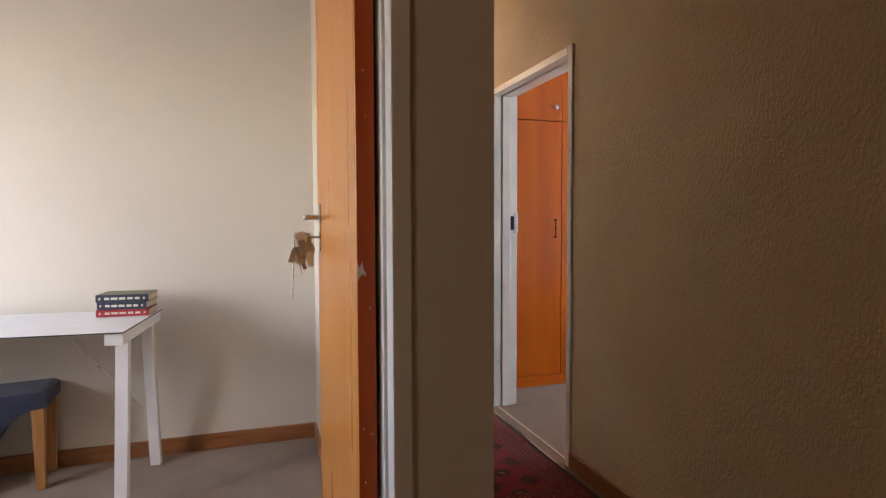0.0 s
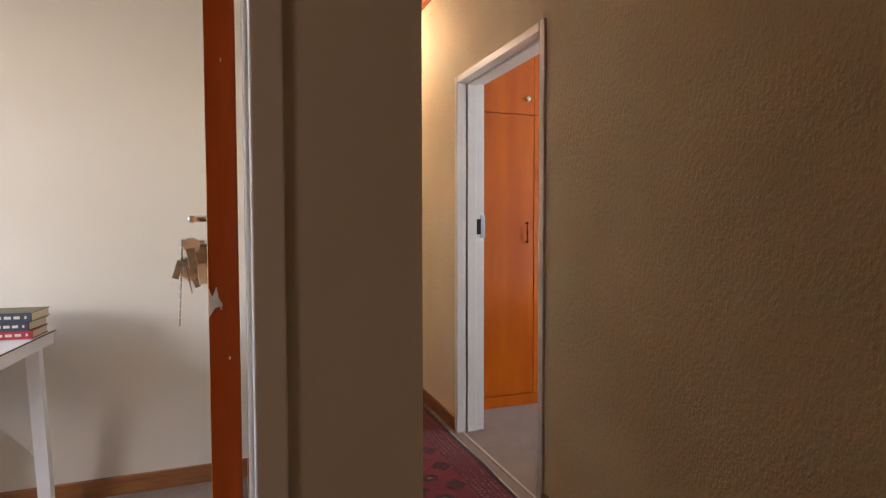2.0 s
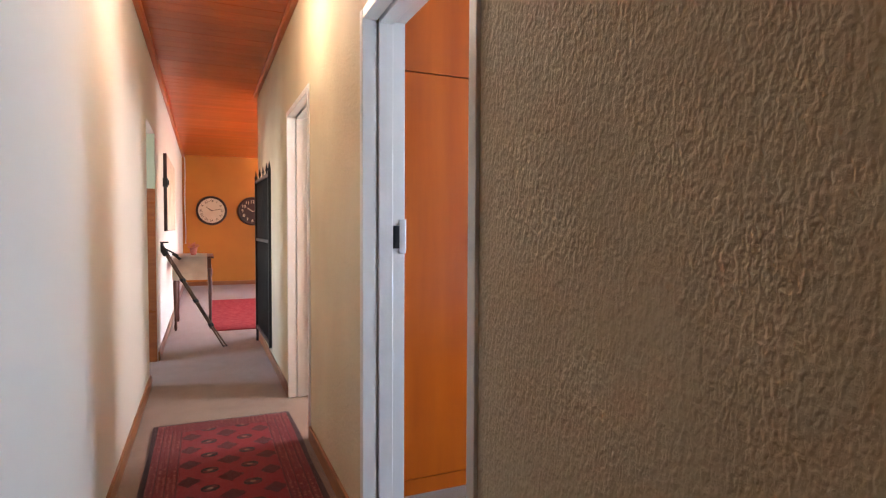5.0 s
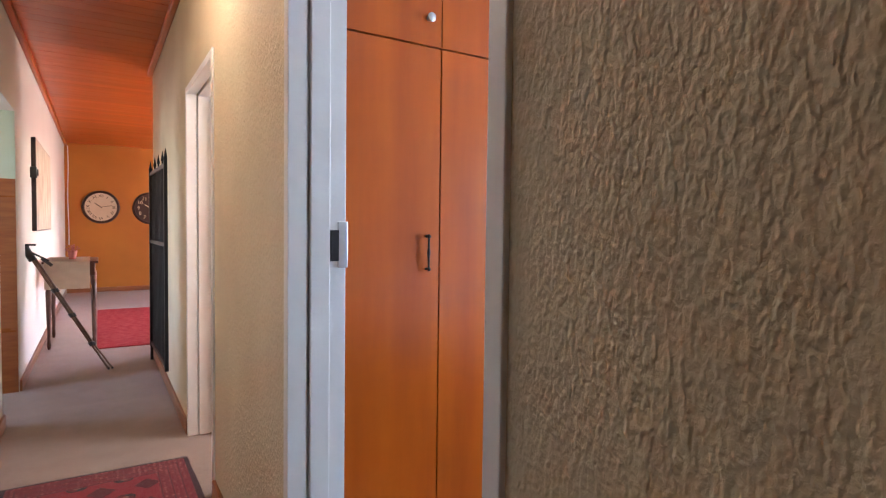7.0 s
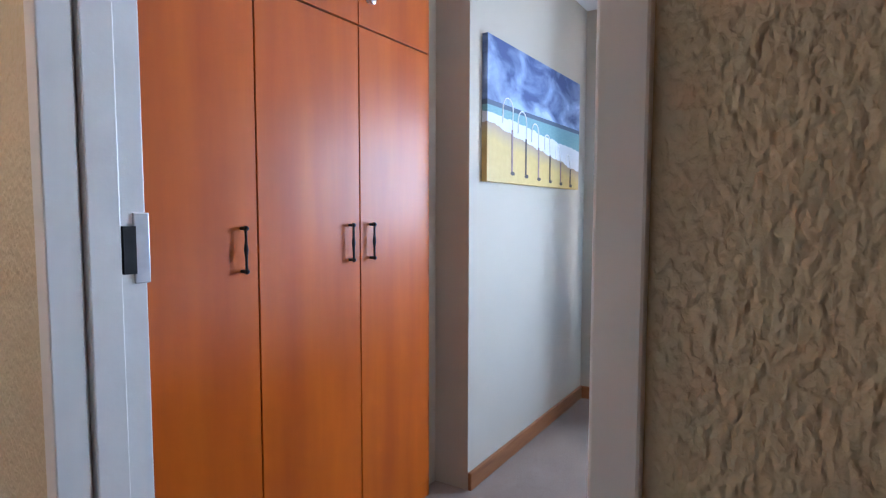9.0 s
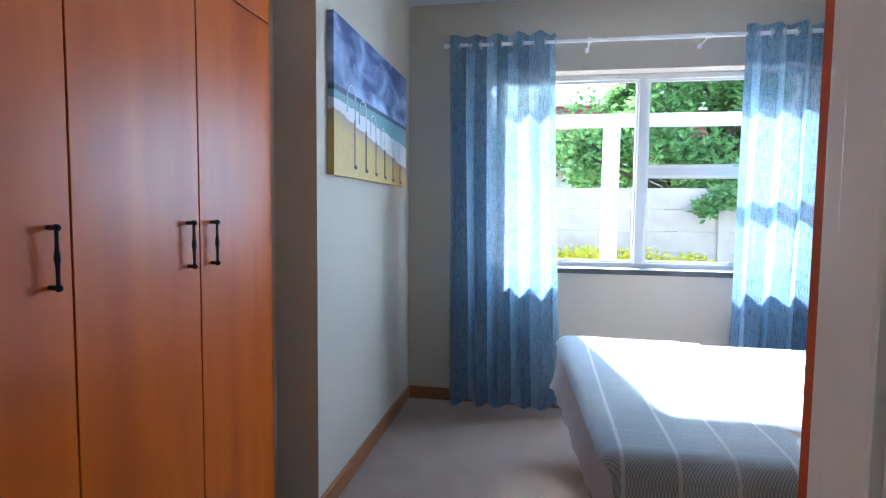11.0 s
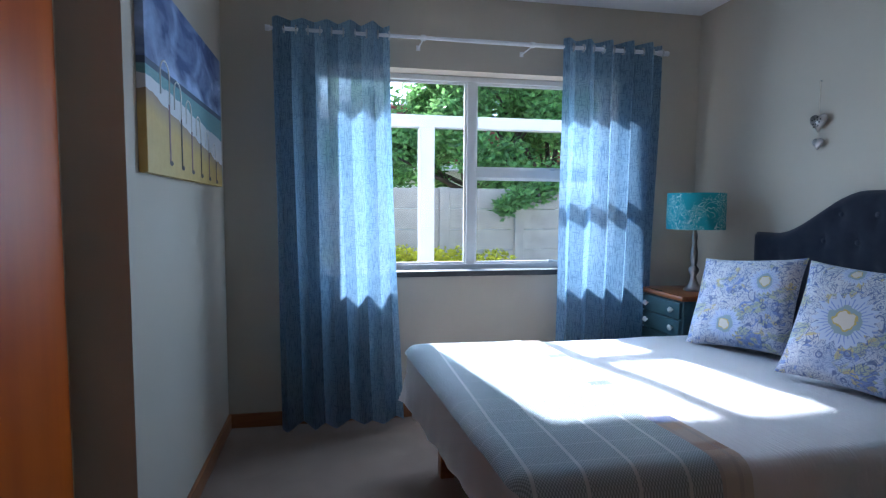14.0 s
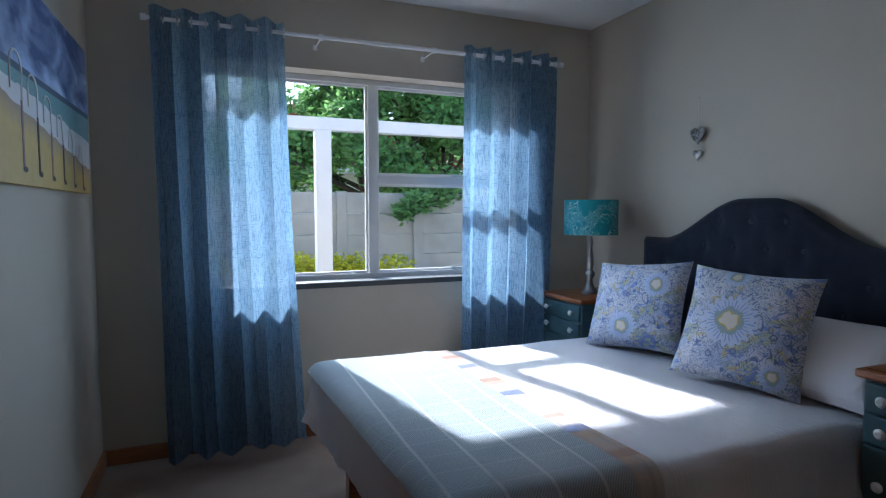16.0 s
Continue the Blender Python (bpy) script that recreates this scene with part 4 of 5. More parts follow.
pic = empty("passage_picture", pose(XC, 8.0, 1.20), "tall botanical print canvas with a dark edge", "picture")
bm = bmesh.new()
box(bm, 0.0, 0.0, 0, 0.035, 1.8, 0.86, 0.003)
part("stretcher", bm, M_RIM, pic, "dark wrapped edge")
bm = bmesh.new()
box(bm, 0.0352, 0.01, 0.01, 0.0372, 1.79, 0.85)
part("print", bm, M_CANVAS2, pic)
bm = bmesh.new()
box(bm, 0.0, 0.0, 0, 0.05, 0.06, 0.10, 0.006)
box(bm, 0.05, 0.015, 0.02, 0.062, 0.045, 0.08, 0.004)
sw = link("wall_intercom", bm, M_PLASTIC)
sw.matrix_world = pose(XC, 7.88, 1.68)
tagged(sw, "small black wall handset beside the canvas", "intercom")
# white cable down the ochre wall
cu = bpy.data.curves.new("wall_cable", "CURVE")
cu.dimensions, cu.bevel_depth = "3D", 0.008
sp = cu.splines.new("POLY")
sp.points.add(11)
for i, q in enumerate(sp.points):
    f = i / 11
    q.co = (0.60 + 0.006 * math.sin(f * 9.0), YL - 0.02, 2.68 - 1.8 * f, 1)
tmp = bpy.data.objects.new("wall_cable", cu)
scene.collection.objects.link(tmp)
me = bpy.data.meshes.new_from_object(tmp.evaluated_get(bpy.context.evaluated_depsgraph_get()))
bpy.data.objects.remove(tmp)
me.materials.clear()
me.materials.append(M_FRAME)
tagged(new("wall_cable", me), "thin white cable running down the ochre wall", "cable")


def glyph(text, size, place, material, parent):
    cu = bpy.data.curves.new("numeral", "FONT")
    cu.body, cu.size, cu.align_x, cu.align_y, cu.extrude = text, size, "CENTER", "CENTER", 0.001
    tmp = bpy.data.objects.new("numeral", cu)
    scene.collection.objects.link(tmp)
    me = bpy.data.meshes.new_from_object(tmp.evaluated_get(bpy.context.evaluated_depsgraph_get()))
    bpy.data.objects.remove(tmp)
    me.materials.clear()
    me.materials.append(material)
    ob = new("numeral", me)
    ob.parent = parent
    ob.matrix_local = place
    return ob


def wall_clock(name, label, cx, cz, r, face, ink, roman):
    root = empty(name, pose(cx, YL, cz), label, "clock")
    bm = bmesh.new()
    lathe(bm, ((r * 0.80, 0.0), (r, 0.0), (r * 1.0, 0.02), (r * 0.96, 0.05), (r * 0.88, 0.055), (r * 0.83, 0.035)), 48)
    bmesh.ops.rotate(bm, verts=bm.verts[:], cent=(0, 0, 0), matrix=Matrix.Rotation(radians(90), 3, "X"))
    part("rim", bm, M_RIM, root, "", True)
    bm = lathe(bmesh.new(), ((r * 0.84, 0.036), (r * 0.84, 0.040)), 48)
    bmesh.ops.rotate(bm, verts=bm.verts[:], cent=(0, 0, 0), matrix=Matrix.Rotation(radians(90), 3, "X"))
    dial = part("dial", bm, face, root)
    names = "XII I II III IV V VI VII VIII IX X XI".split() if roman else "12 1 2 3 4 5 6 7 8 9 10 11".split()
    for i, t in enumerate(names):
        a = radians(90 - 30 * i)
        m = pose(r * 0.66 * math.cos(a), -0.0412, r * 0.66 * math.sin(a), 90, 0, 0)
        if roman:
            m = m @ pose(0, 0, 0, 0, 0, -30 * i)
        glyph(t, r * (0.24 if roman else 0.30), m, ink, dial)
    for a, ln, w in ((radians(90 - 305), 0.40, 0.022), (radians(90 - 80), 0.60, 0.014)):
        bm = bmesh.new()
        box(bm, -0.06 * r, -w * r, 0, ln * r, w * r, 0.002)
        ob = part("clock_hand", bm, ink, dial)
        ob.matrix_local = pose(0, -0.045, 0, 90, 0, 0) @ pose(0, 0, 0, 0, 0, math.degrees(a))


wall_clock("wall_clock", "round clock with a dark rim and cream roman dial", 1.107, 1.585, 0.308, M_CREAM, M_RIM, True)
wall_clock("wall_clock", "round clock with a black dial and pale numerals", 1.925, 1.585, 0.308, M_RIM, M_CREAM, False)
sconce = empty("wall_sconce", pose(2.42, YL, 2.28), "small lit half-bowl wall lamp on the ochre wall", "wall lamp")
part_box("back_plate", sconce, M_STEEL, -0.04, -0.012, -0.07, 0.04, 0.0, 0.07, 0.004)
bm = bmesh.new()
lathe(bm, ((0.030, -0.06), (0.075, -0.02), (0.105, 0.05), (0.095, 0.05), (0.065, -0.01)), 24, 0.0, -0.118)
part("glass_bowl", bm, M_GLOBE, sconce, "glowing opal glass bowl", True)
rug2 = empty("area_rug", pose(1.95, 9.76, 0), "faded red wool area rug in the living room", "rug")
part_box("carpet_body", rug2, M_RUG2, -0.91, -1.48, 0.001, 1.02, 1.48, 0.012, 0.003)

# ---- the bedroom ----
WARD_Y = 3.545


def bow_handle(parent, x, z0, z1):
    bm = bmesh.new()
    bar = [(0.0042 + 0.003 * math.exp(-((i / 16 - 0.5) / 0.09) ** 2), z0 + (z1 - z0) * i / 16) for i in range(17)]
    lathe(bm, bar, 8, x, -0.022)
    for z in (z0 + 0.008, z1 - 0.008):
        rod(bm, (x, 0.0, z), (x, -0.026, z), 0.0055, 8)
        ball(bm, (x, -0.025, z), 0.0075, 8)
    part("handle", bm, M_BLACK, parent, "wrought black bow handle", True)


def cupboard(name, x0, x1, hinge_left, top_knob, k):
    root = empty(name, pose(0, WARD_Y, 0), "tall varnished orange-brown veneer built-in cupboard", "cupboard", "built-in cupboards")
    bm = bmesh.new()
    box(bm, x0, 0.022, 0.0, x1, 0.60, HB - 0.002)
    part("carcass", bm, M_DOOR_EDGE, root)
    bm = bmesh.new()
    box(bm, x0, 0.006, 0.0, x1, 0.0215, 0.075)
    part("plinth", bm, M_WARD, root)
    bm = bmesh.new()
    box(bm, x0 + 0.0028, 0, 0.08, x1 - 0.0028, 0.020, 1.962, 0.0015)
    d = part("door", bm, M_WARD, root)
    hx = x1 - 0.060 if hinge_left else x0 + 0.056
    bow_handle(d, hx, 1.108, 1.250)
    bm = bmesh.new()
    box(bm, x0 + (0.0028 if k else 0), 0.0, 1.969, x1 - (0.0005 if k == 0 else 0.0028), 0.020, HB - 0.004, 0.001)
    d = part("top_door", bm, M_WARD, root)
    if top_knob is not None:
        bm = lathe(bmesh.new(), ((0.010, 0.0), (0.007, 0.012), (0.016, 0.020), (0.017, 0.028), (0.010, 0.032)), 16)
        bmesh.ops.rotate(bm, verts=bm.verts[:], cent=(0, 0, 0), matrix=Matrix.Rotation(radians(90), 3, "X"))
        bmesh.ops.translate(bm, verts=bm.verts[:], vec=(top_knob, 0.002, 2.068))
        part("knob", bm, M_STEEL, d, "small steel knob", True)


cupboard("cupboard", 1.757, 2.199, True, 2.140, 0)
cupboard("cupboard", 2.199, 2.661, True, 2.605, 1)
cupboard("cupboard", 2.661, 3.108, False, 2.716, 2)
solid("cupboard_filler", M_WARD, [(XB + 0.006, WARD_Y + 0.004, 0, 1.757, WARD_Y + 0.02, HB - 0.002), (3.108, WARD_Y + 0.004, 0, 3.12, WARD_Y + 0.06, HB - 0.002)], "varnished veneer filler strip beside the cupboards")

art = empty("beach_canvas", pose(3.36, YN - 0.03, 1.43), "stretched canvas photograph of beach posts under stormy sky", "picture")
bm = bmesh.new()
box(bm, 0, 0, 0, 1.24, 0.029, 0.67, 0.002)
part("canvas", bm, M_BEACH, art)
for i in range(6):
    xx = 0.26 + 0.165 * i
    top_z = 0.265 - 0.028 * i
    bm = bmesh.new()
    box(bm, xx - 0.009, -0.0012, 0.055 - 0.006 * i, xx + 0.009, -0.0004, top_z)
    part("painted_post", bm, M_RIM if i % 2 else mat("faded_rose_post", (0.30, 0.20, 0.20), (0.20, 0.13, 0.13), 0.7, 30), art)
    bm = bmesh.new()
    bmesh.ops.create_circle(bm, cap_ends=True, segments=10, radius=1.0, matrix=Matrix.Translation((xx + 0.008, -0.0016, 0.05 - 0.006 * i)) @ Matrix.Rotation(radians(90), 4, "X") @ Matrix.Diagonal((0.026, 0.010, 1, 1)))
    part("painted_shadow", bm, M_RIM, art)
    bm = bmesh.new()
    rr = 0.055 - 0.006 * i
    zc = top_z + 0.09 - 0.006 * i
    for k in range(10):
        a0, a1 = math.pi * k / 10, math.pi * (k + 1) / 10
        rod(bm, (xx - 0.05 + rr * math.cos(a0), -0.001, zc + rr * math.sin(a0)), (xx - 0.05 + rr * math.cos(a1), -0.001, zc + rr * math.sin(a1)), 0.0035, 5)
    rod(bm, (xx - 0.05 - rr, -0.001, zc), (xx - 0.05 - rr, -0.001, top_z + 0.02), 0.0035, 5)
    rod(bm, (xx - 0.05 + rr, -0.001, zc), (xx, -0.001, top_z), 0.0035, 5)
    part("painted_spray", bm, M_FRAME, art)


# window
def bedroom_window():
    root = empty("window_1", pose(4.93, WY0, WZ0), "white steel casement window with mullion and transom", "window", "", "structure")
    W, H = WY1 - WY0, WZ1 - WZ0
    bars = [("window_frame", 0, 0, W, 0.035), ("window_frame", 0, H - 0.035, W, H), ("window_frame", 0, 0.035, 0.035, H - 0.035), ("window_frame", W - 0.035, 0.035, W, H - 0.035),
            ("mullion", 0.948, 0.035, 1.008, H - 0.035), ("transom", 0.035, 0.60, 0.948, 0.66)]
    for n, a, b, c, d in bars:
        bm = bmesh.new()
        box(bm, 0.0, a, b, 0.05, c, d, 0.004)
        part(n, bm, M_FRAME, root)
    # inner sashes, set a little deeper
    for a, b, c, d in ((0.035, 0.66, 0.948, H - 0.035), (0.035, 0.035, 0.948, 0.60), (1.008, 0.035, W - 0.035, H - 0.035)):
        bm = bmesh.new()
        t = 0.014
        for q in ((a, b, c, b + t), (a, d - t, c, d), (a, b + t, a + t, d - t), (c - t, b + t, c, d - t)):
            box(bm, 0.018, q[0], q[1], 0.044, q[2], q[3])
        sash = part("sash", bm, M_FRAME, root)
        bm = bmesh.new()
        box(bm, 0.030, a + t, b + t, 0.034, c - t, d - t)
        g = part("pane", bm, M_GLASS, sash)
        g.visible_shadow = False
    for zz in (0.042, 0.662):
        bm = bmesh.new()
        rod(bm, (0.01, 0.12, zz), (0.01, 0.42, zz + 0.004), 0.006)
        box(bm, 0.0, 0.40, zz - 0.006, 0.02, 0.43, zz + 0.014)
        part("window_stay", bm, M_STEEL, root)
    bm = bmesh.new()
    box(bm, -0.145, 0.0, -0.030, 0.0, W, 0.004, 0.003)
    part("window_sill", bm, M_SILL, root, "black slate sill")


bedroom_window()


def curtain(y0, y1, yb0, yb1, z_top, z_bot, folds, seed):
    """An eyelet curtain: deep waves hung from the rod, spreading a little below."""
    rnd = random.Random(seed)
    root = empty("curtain", pose(4.60, 0, 0), "sky-blue linen eyelet curtain hanging in deep folds", "curtain", "window curtains")
    nu, nv = folds * 16 + 1, 34
    ph = [rnd.uniform(-0.5, 0.5) for _ in range(folds + 1)]
    pts = []
    for i in range(nu):
        u = i / (nu - 1)
        row = []
        for j in range(nv):
            v = j / (nv - 1)
            z = z_top + (z_bot - z_top) * v
            a = y0 + (y1 - y0) * u
            b = yb0 + (yb1 - yb0) * u
            k = min(folds, int(u * folds))
            w = u * folds * 2 * math.pi + ph[k] * 0.35 * math.sin(math.pi * ((u * folds) % 1))
            amp = 0.046 + 0.014 * math.sin(5 * u + 2.5 * v + seed) + 0.010 * v
            s = math.sin(w)
            s = math.copysign(abs(s) ** 0.7, s)
            yy = a + (b - a) * v ** 1.4 + 0.010 * math.sin(2 * w) + 0.008 * v * math.sin(3.1 * u * folds + 4 * v + seed)
            row.append((amp * s - 0.006 * math.sin(9 * v + 7 * u), yy, z + (0.008 * math.sin(w * 0.5 + seed) if v > 0.97 else 0.0)))
        pts.append(row)
    bm = sheet(bmesh.new(), pts, nu, nv)
    part("cloth", bm, M_CURTAIN, root, "", True)
    for k in range(folds * 2):
        u = (k + 0.5) / (folds * 2)
        yy = y0 + (y1 - y0) * (k / (folds * 2)) + 0.002
        bm = bmesh.new()
        for q in range(14):
            a0, a1 = 2 * math.pi * q / 14, 2 * math.pi * (q + 1) / 14
            rod(bm, (0.021 * math.cos(a0), yy, 2.295 + 0.021 * math.sin(a0)), (0.021 * math.cos(a1), yy, 2.295 + 0.021 * math.sin(a1)), 0.005, 6)
        part("eyelet", bm, M_STEEL, root, "steel eyelet ring")


curtain(2.475, 3.115, 2.40, 3.085, 2.352, 0.055, 5, 1)
curtain(0.765, 1.425, 0.82, 1.45, 2.345, 0.055, 5, 6)
crod = empty("curtain_rod", pose(4.60, 0, 2.295), "white metal curtain rod on wall brackets", "curtain rod")
bm = bmesh.new()
rod(bm, (0, 0.735, 0), (0, 2.0, 0), 0.0125, 12)
part("pole", bm, M_ROD, crod, "", True)
bm = bmesh.new()
rod(bm, (0, 1.9, 0), (0, 3.14, 0), 0.0105, 12)
part("pole", bm, M_ROD, crod, "", True)
for yy in (0.735, 3.14):
    bm = bmesh.new()
    rod(bm, (0, yy - 0.012, 0), (0, yy + 0.012, 0), 0.016, 12)
    part("finial", bm, M_ROD, crod, "", True)
for yy in (0.78, 1.62, 2.28, 3.06):
    bm = bmesh.new()
    rod(bm, (0.0, yy, -0.006), (XE - 4.60, yy, -0.006), 0.004)
    box(bm, XE - 4.604, yy - 0.012, -0.018, XE - 4.60, yy + 0.012, 0.012)
    rod(bm, (0, yy - 0.012, 0), (0, yy + 0.012, 0), 0.017, 12)
    part("bracket", bm, M_ROD, crod)

# bed
BX0, BX1, BY0, BY1, BZ = 2.66, 4.15, 0.47, 2.44, 0.615


def drape(name, x0, x1, y0, y1, lift, material, nx, ny, wave, seed, thick, label, category, lean=0.0):
    """Cloth over the mattress: what lies past an edge bends round it and hangs."""
    r = 0.055 + lift
    pts = []
    for i in range(nx):
        row = []
        for j in range(ny):
            u, v = x0 + (x1 - x0) * i / (nx - 1), y0 + (y1 - y0) * j / (ny - 1)
            ix0, ix1, iy1 = BX0 + 0.055, BX1 - 0.055, BY1 - 0.055
            cu_, cv_ = min(max(u, ix0), ix1), min(v, iy1)
            du, dv = u - cu_, (v - cv_) * (1 - lean * min(1.0, max(0.0, (BX1 - u) / BW)))
            d = (abs(du) ** 6 + abs(dv) ** 6) ** (1 / 6)
            z = BZ + lift + 0.004 * noise.noise((u * 5 + seed, v * 5, 1)) + 0.010 * noise.noise((u * 1.7 + seed, v * 1.7, 3))
            px, py = cu_, cv_
            if d > 1e-6:
                q = math.hypot(du, dv)
                dx, dy = du / q, dv / q
                if d < r * math.pi / 2:
                    out, dz = r * math.sin(d / r), r * (1 - math.cos(d / r))
                else:
                    hang = d - r * math.pi / 2
                    s = (u if abs(dv) > abs(du) else v) * 1.0 + math.atan2(dy, dx) * 0.25
                    fold = (wave if abs(du) > abs(dv) else 0.5 * wave) * min(1.0, hang / 0.25) * (math.sin(s * 22 + seed) + 0.6 * math.sin(s * 41 + 1.3 * seed) + 0.5)
                    flare = (0.20 if abs(du) > abs(dv) else 0.03) * hang
                    out, dz = r + fold + flare, r + hang * (0.97 if dv * du == 0 else 0.94)
                px, py, z = cu_ + dx * out, cv_ + dy * out, z - dz
            py -= 0.065 * (BX1 - px) * (py - BY0) / (BY1 - BY0)      # the foot is pulled askew
            row.append((px, py, max(z, 0.03)))
        pts.append(row)
    ob = link(name, sheet(bmesh.new(), pts, nx, ny, thick), material, True)
    return tagged(ob, label, category)


BW = BX1 - BX0
bed = empty("bed", pose((BX0 + BX1) / 2, BY0, 0), "double bed with a navy buttoned headboard", "bed")
bm = bmesh.new()
box(bm, -BW / 2 + 0.02, 0.01, 0.34, BW / 2 - 0.02, 1.83, BZ - 0.012, 0.045, 4)
part("mattress", bm, M_SHEET, bed, "", True)
bm = bmesh.new()
box(bm, -BW / 2 + 0.03, 0.01, 0.25, BW / 2 - 0.03, 1.82, 0.335, 0.006)
part("base", bm, M_BEECH, bed)
for lx in (-BW / 2 + 0.10, BW / 2 - 0.17):
    for ly in (0.08, 1.79):
        bm = bmesh.new()
        box(bm, lx - 0.035, ly - 0.035, 0, lx + 0.035, ly + 0.035, 0.249, 0.004)
        part("leg", bm, M_SKIRT, bed, "square brown wooden leg")


def headboard(parent):
    """A camel-back padded board with rows of sunk buttons."""
    w0, w1, n, mrows = -0.745, 0.745, 76, 44
    buttons = [(bx + (0.09 if r % 2 else 0.0), 0.78 + 0.13 * r) for r in range(5) for bx in (-0.54, -0.36, -0.18, 0.0, 0.18, 0.36, 0.54)]

    def top(x):
        t = min(1.0, max(0.0, (0.60 - abs(x)) / 0.52))
        t = t * t * (3 - 2 * t)
        return 1.195 + 0.215 * t

    pts = []
    for i in range(n):
        x = w0 + (w1 - w0) * i / (n - 1)
        row = []
        for j in range(mrows):
            v = j / (mrows - 1)
            z = 0.30 + (top(x) - 0.30) * v
            edge = min(x - w0, w1 - x, top(x) - z)
            y = 0.052 * min(1.0, max(0.0, edge / 0.05)) ** 0.5
            for bx, bz in buttons:
                if bz < top(bx) - 0.07:
                    q = (x - bx) ** 2 + (z - bz) ** 2
                    y -= 0.020 * math.exp(-q / 0.0011) + 0.006 * math.exp(-((x - bx) / 0.014) ** 2) * math.exp(-((z - bz) / 0.09) ** 2)
            row.append((x, y - 0.062, z))
        pts.append(row)
    ob = part("headboard", sheet(bmesh.new(), pts, n, mrows, 0.04), M_NAVY, parent, "dark navy buttoned fabric headboard", True)
    for bx, bz in buttons:
        if bz < top(bx) - 0.07:
            part("button", ball(bmesh.new(), (bx, -0.026, bz), 0.012, 10, (1, 0.5, 1)), M_NAVY, ob, "", True)


headboard(bed)
drape("bedspread", BX0 - 0.34, BX1 + 0.25, BY0 + 0.02, BY1 + 0.28, 0.004, M_SHEET, 110, 120, 0.011, 2.0, 0.004, "white textured cotton bedspread with a sunlit top", "bedspread", 0.28)
drape("tartan_scarf", BX0 - 0.13, BX1 + 0.06, 1.74, 2.06, 0.012, M_SCARF, 90, 16, 0.004, 5.0, 0.004, "tartan wool scarf in rust, blue and cream under the throw", "scarf")
drape("woven_throw", BX0 - 0.36, BX1 + 0.10, 1.845, BY1 + 0.03, 0.020, M_THROW, 110, 44, 0.007, 7.0, 0.005, "grey-blue woven throw with pale check lines across the bed foot", "throw")
bm = bmesh.new()
for i in range(26):
    yy = 1.742 + 0.12 * i / 25
    xx = BX0 - 0.036
    rod(bm, (xx, yy, BZ - 0.095), (xx - 0.010 + 0.004 * math.sin(i * 2.3), yy + 0.004 * math.sin(i), BZ - 0.185), 0.0024, 5)
tagged(link("scarf_fringe", bm, M_SCARF), "twisted wool fringe hanging from the tartan scarf", "fringe", "", "stuff")


def cushion(name, w, h, d, m, place, label, category, group=""):
    pts = []
    bm = bmesh.new()
    n = 25
    for s in (1, -1):
        pts = []
        for i in range(n):
            row = []
            for j in range(n):
                u, v = 2 * i / (n - 1) - 1, 2 * j / (n - 1) - 1
                pin = 1 - 0.075 * (1 - u * u) * abs(v) ** 3
                pin2 = 1 - 0.075 * (1 - v * v) * abs(u) ** 3
                th = d * max(0.0, (1 - u ** 4) * (1 - v ** 4)) ** 0.55
                th *= 1 + 0.10 * noise.noise((u * 1.8, v * 1.8, s + w * 9))
                row.append((u * w / 2 * pin2, s * th / 2, v * h / 2 * pin))
            pts.append(row if s > 0 else row[::-1])
        sheet(bm, pts, n, n)
    bmesh.ops.remove_doubles(bm, verts=bm.verts[:], dist=0.0005)
    ob = link(name, bm, m, True)
    ob.matrix_world = place
    return tagged(ob, label, category, group)


cushion("cushion", 0.52, 0.50, 0.16, M_CUSHION, pose(3.80, 0.77, 0.85, 27, 0, 20) @ Matrix.Rotation(radians(5), 4, "Y"), "square floral cushion in blue, yellow and white", "cushion", "floral cushions")
cushion("cushion", 0.51, 0.51, 0.16, M_CUSHION2, pose(3.14, 0.79, 0.86, 25, 0, 22) @ Matrix.Rotation(radians(-3), 4, "Y"), "square floral cushion with a large pale bloom", "cushion", "floral cushions")
cushion("pillow", 0.66, 0.40, 0.15, M_SHEET, pose(2.99, 0.615, 0.765, 48, 0, 3), "plain white cotton bed pillow behind the cushions", "pillow")


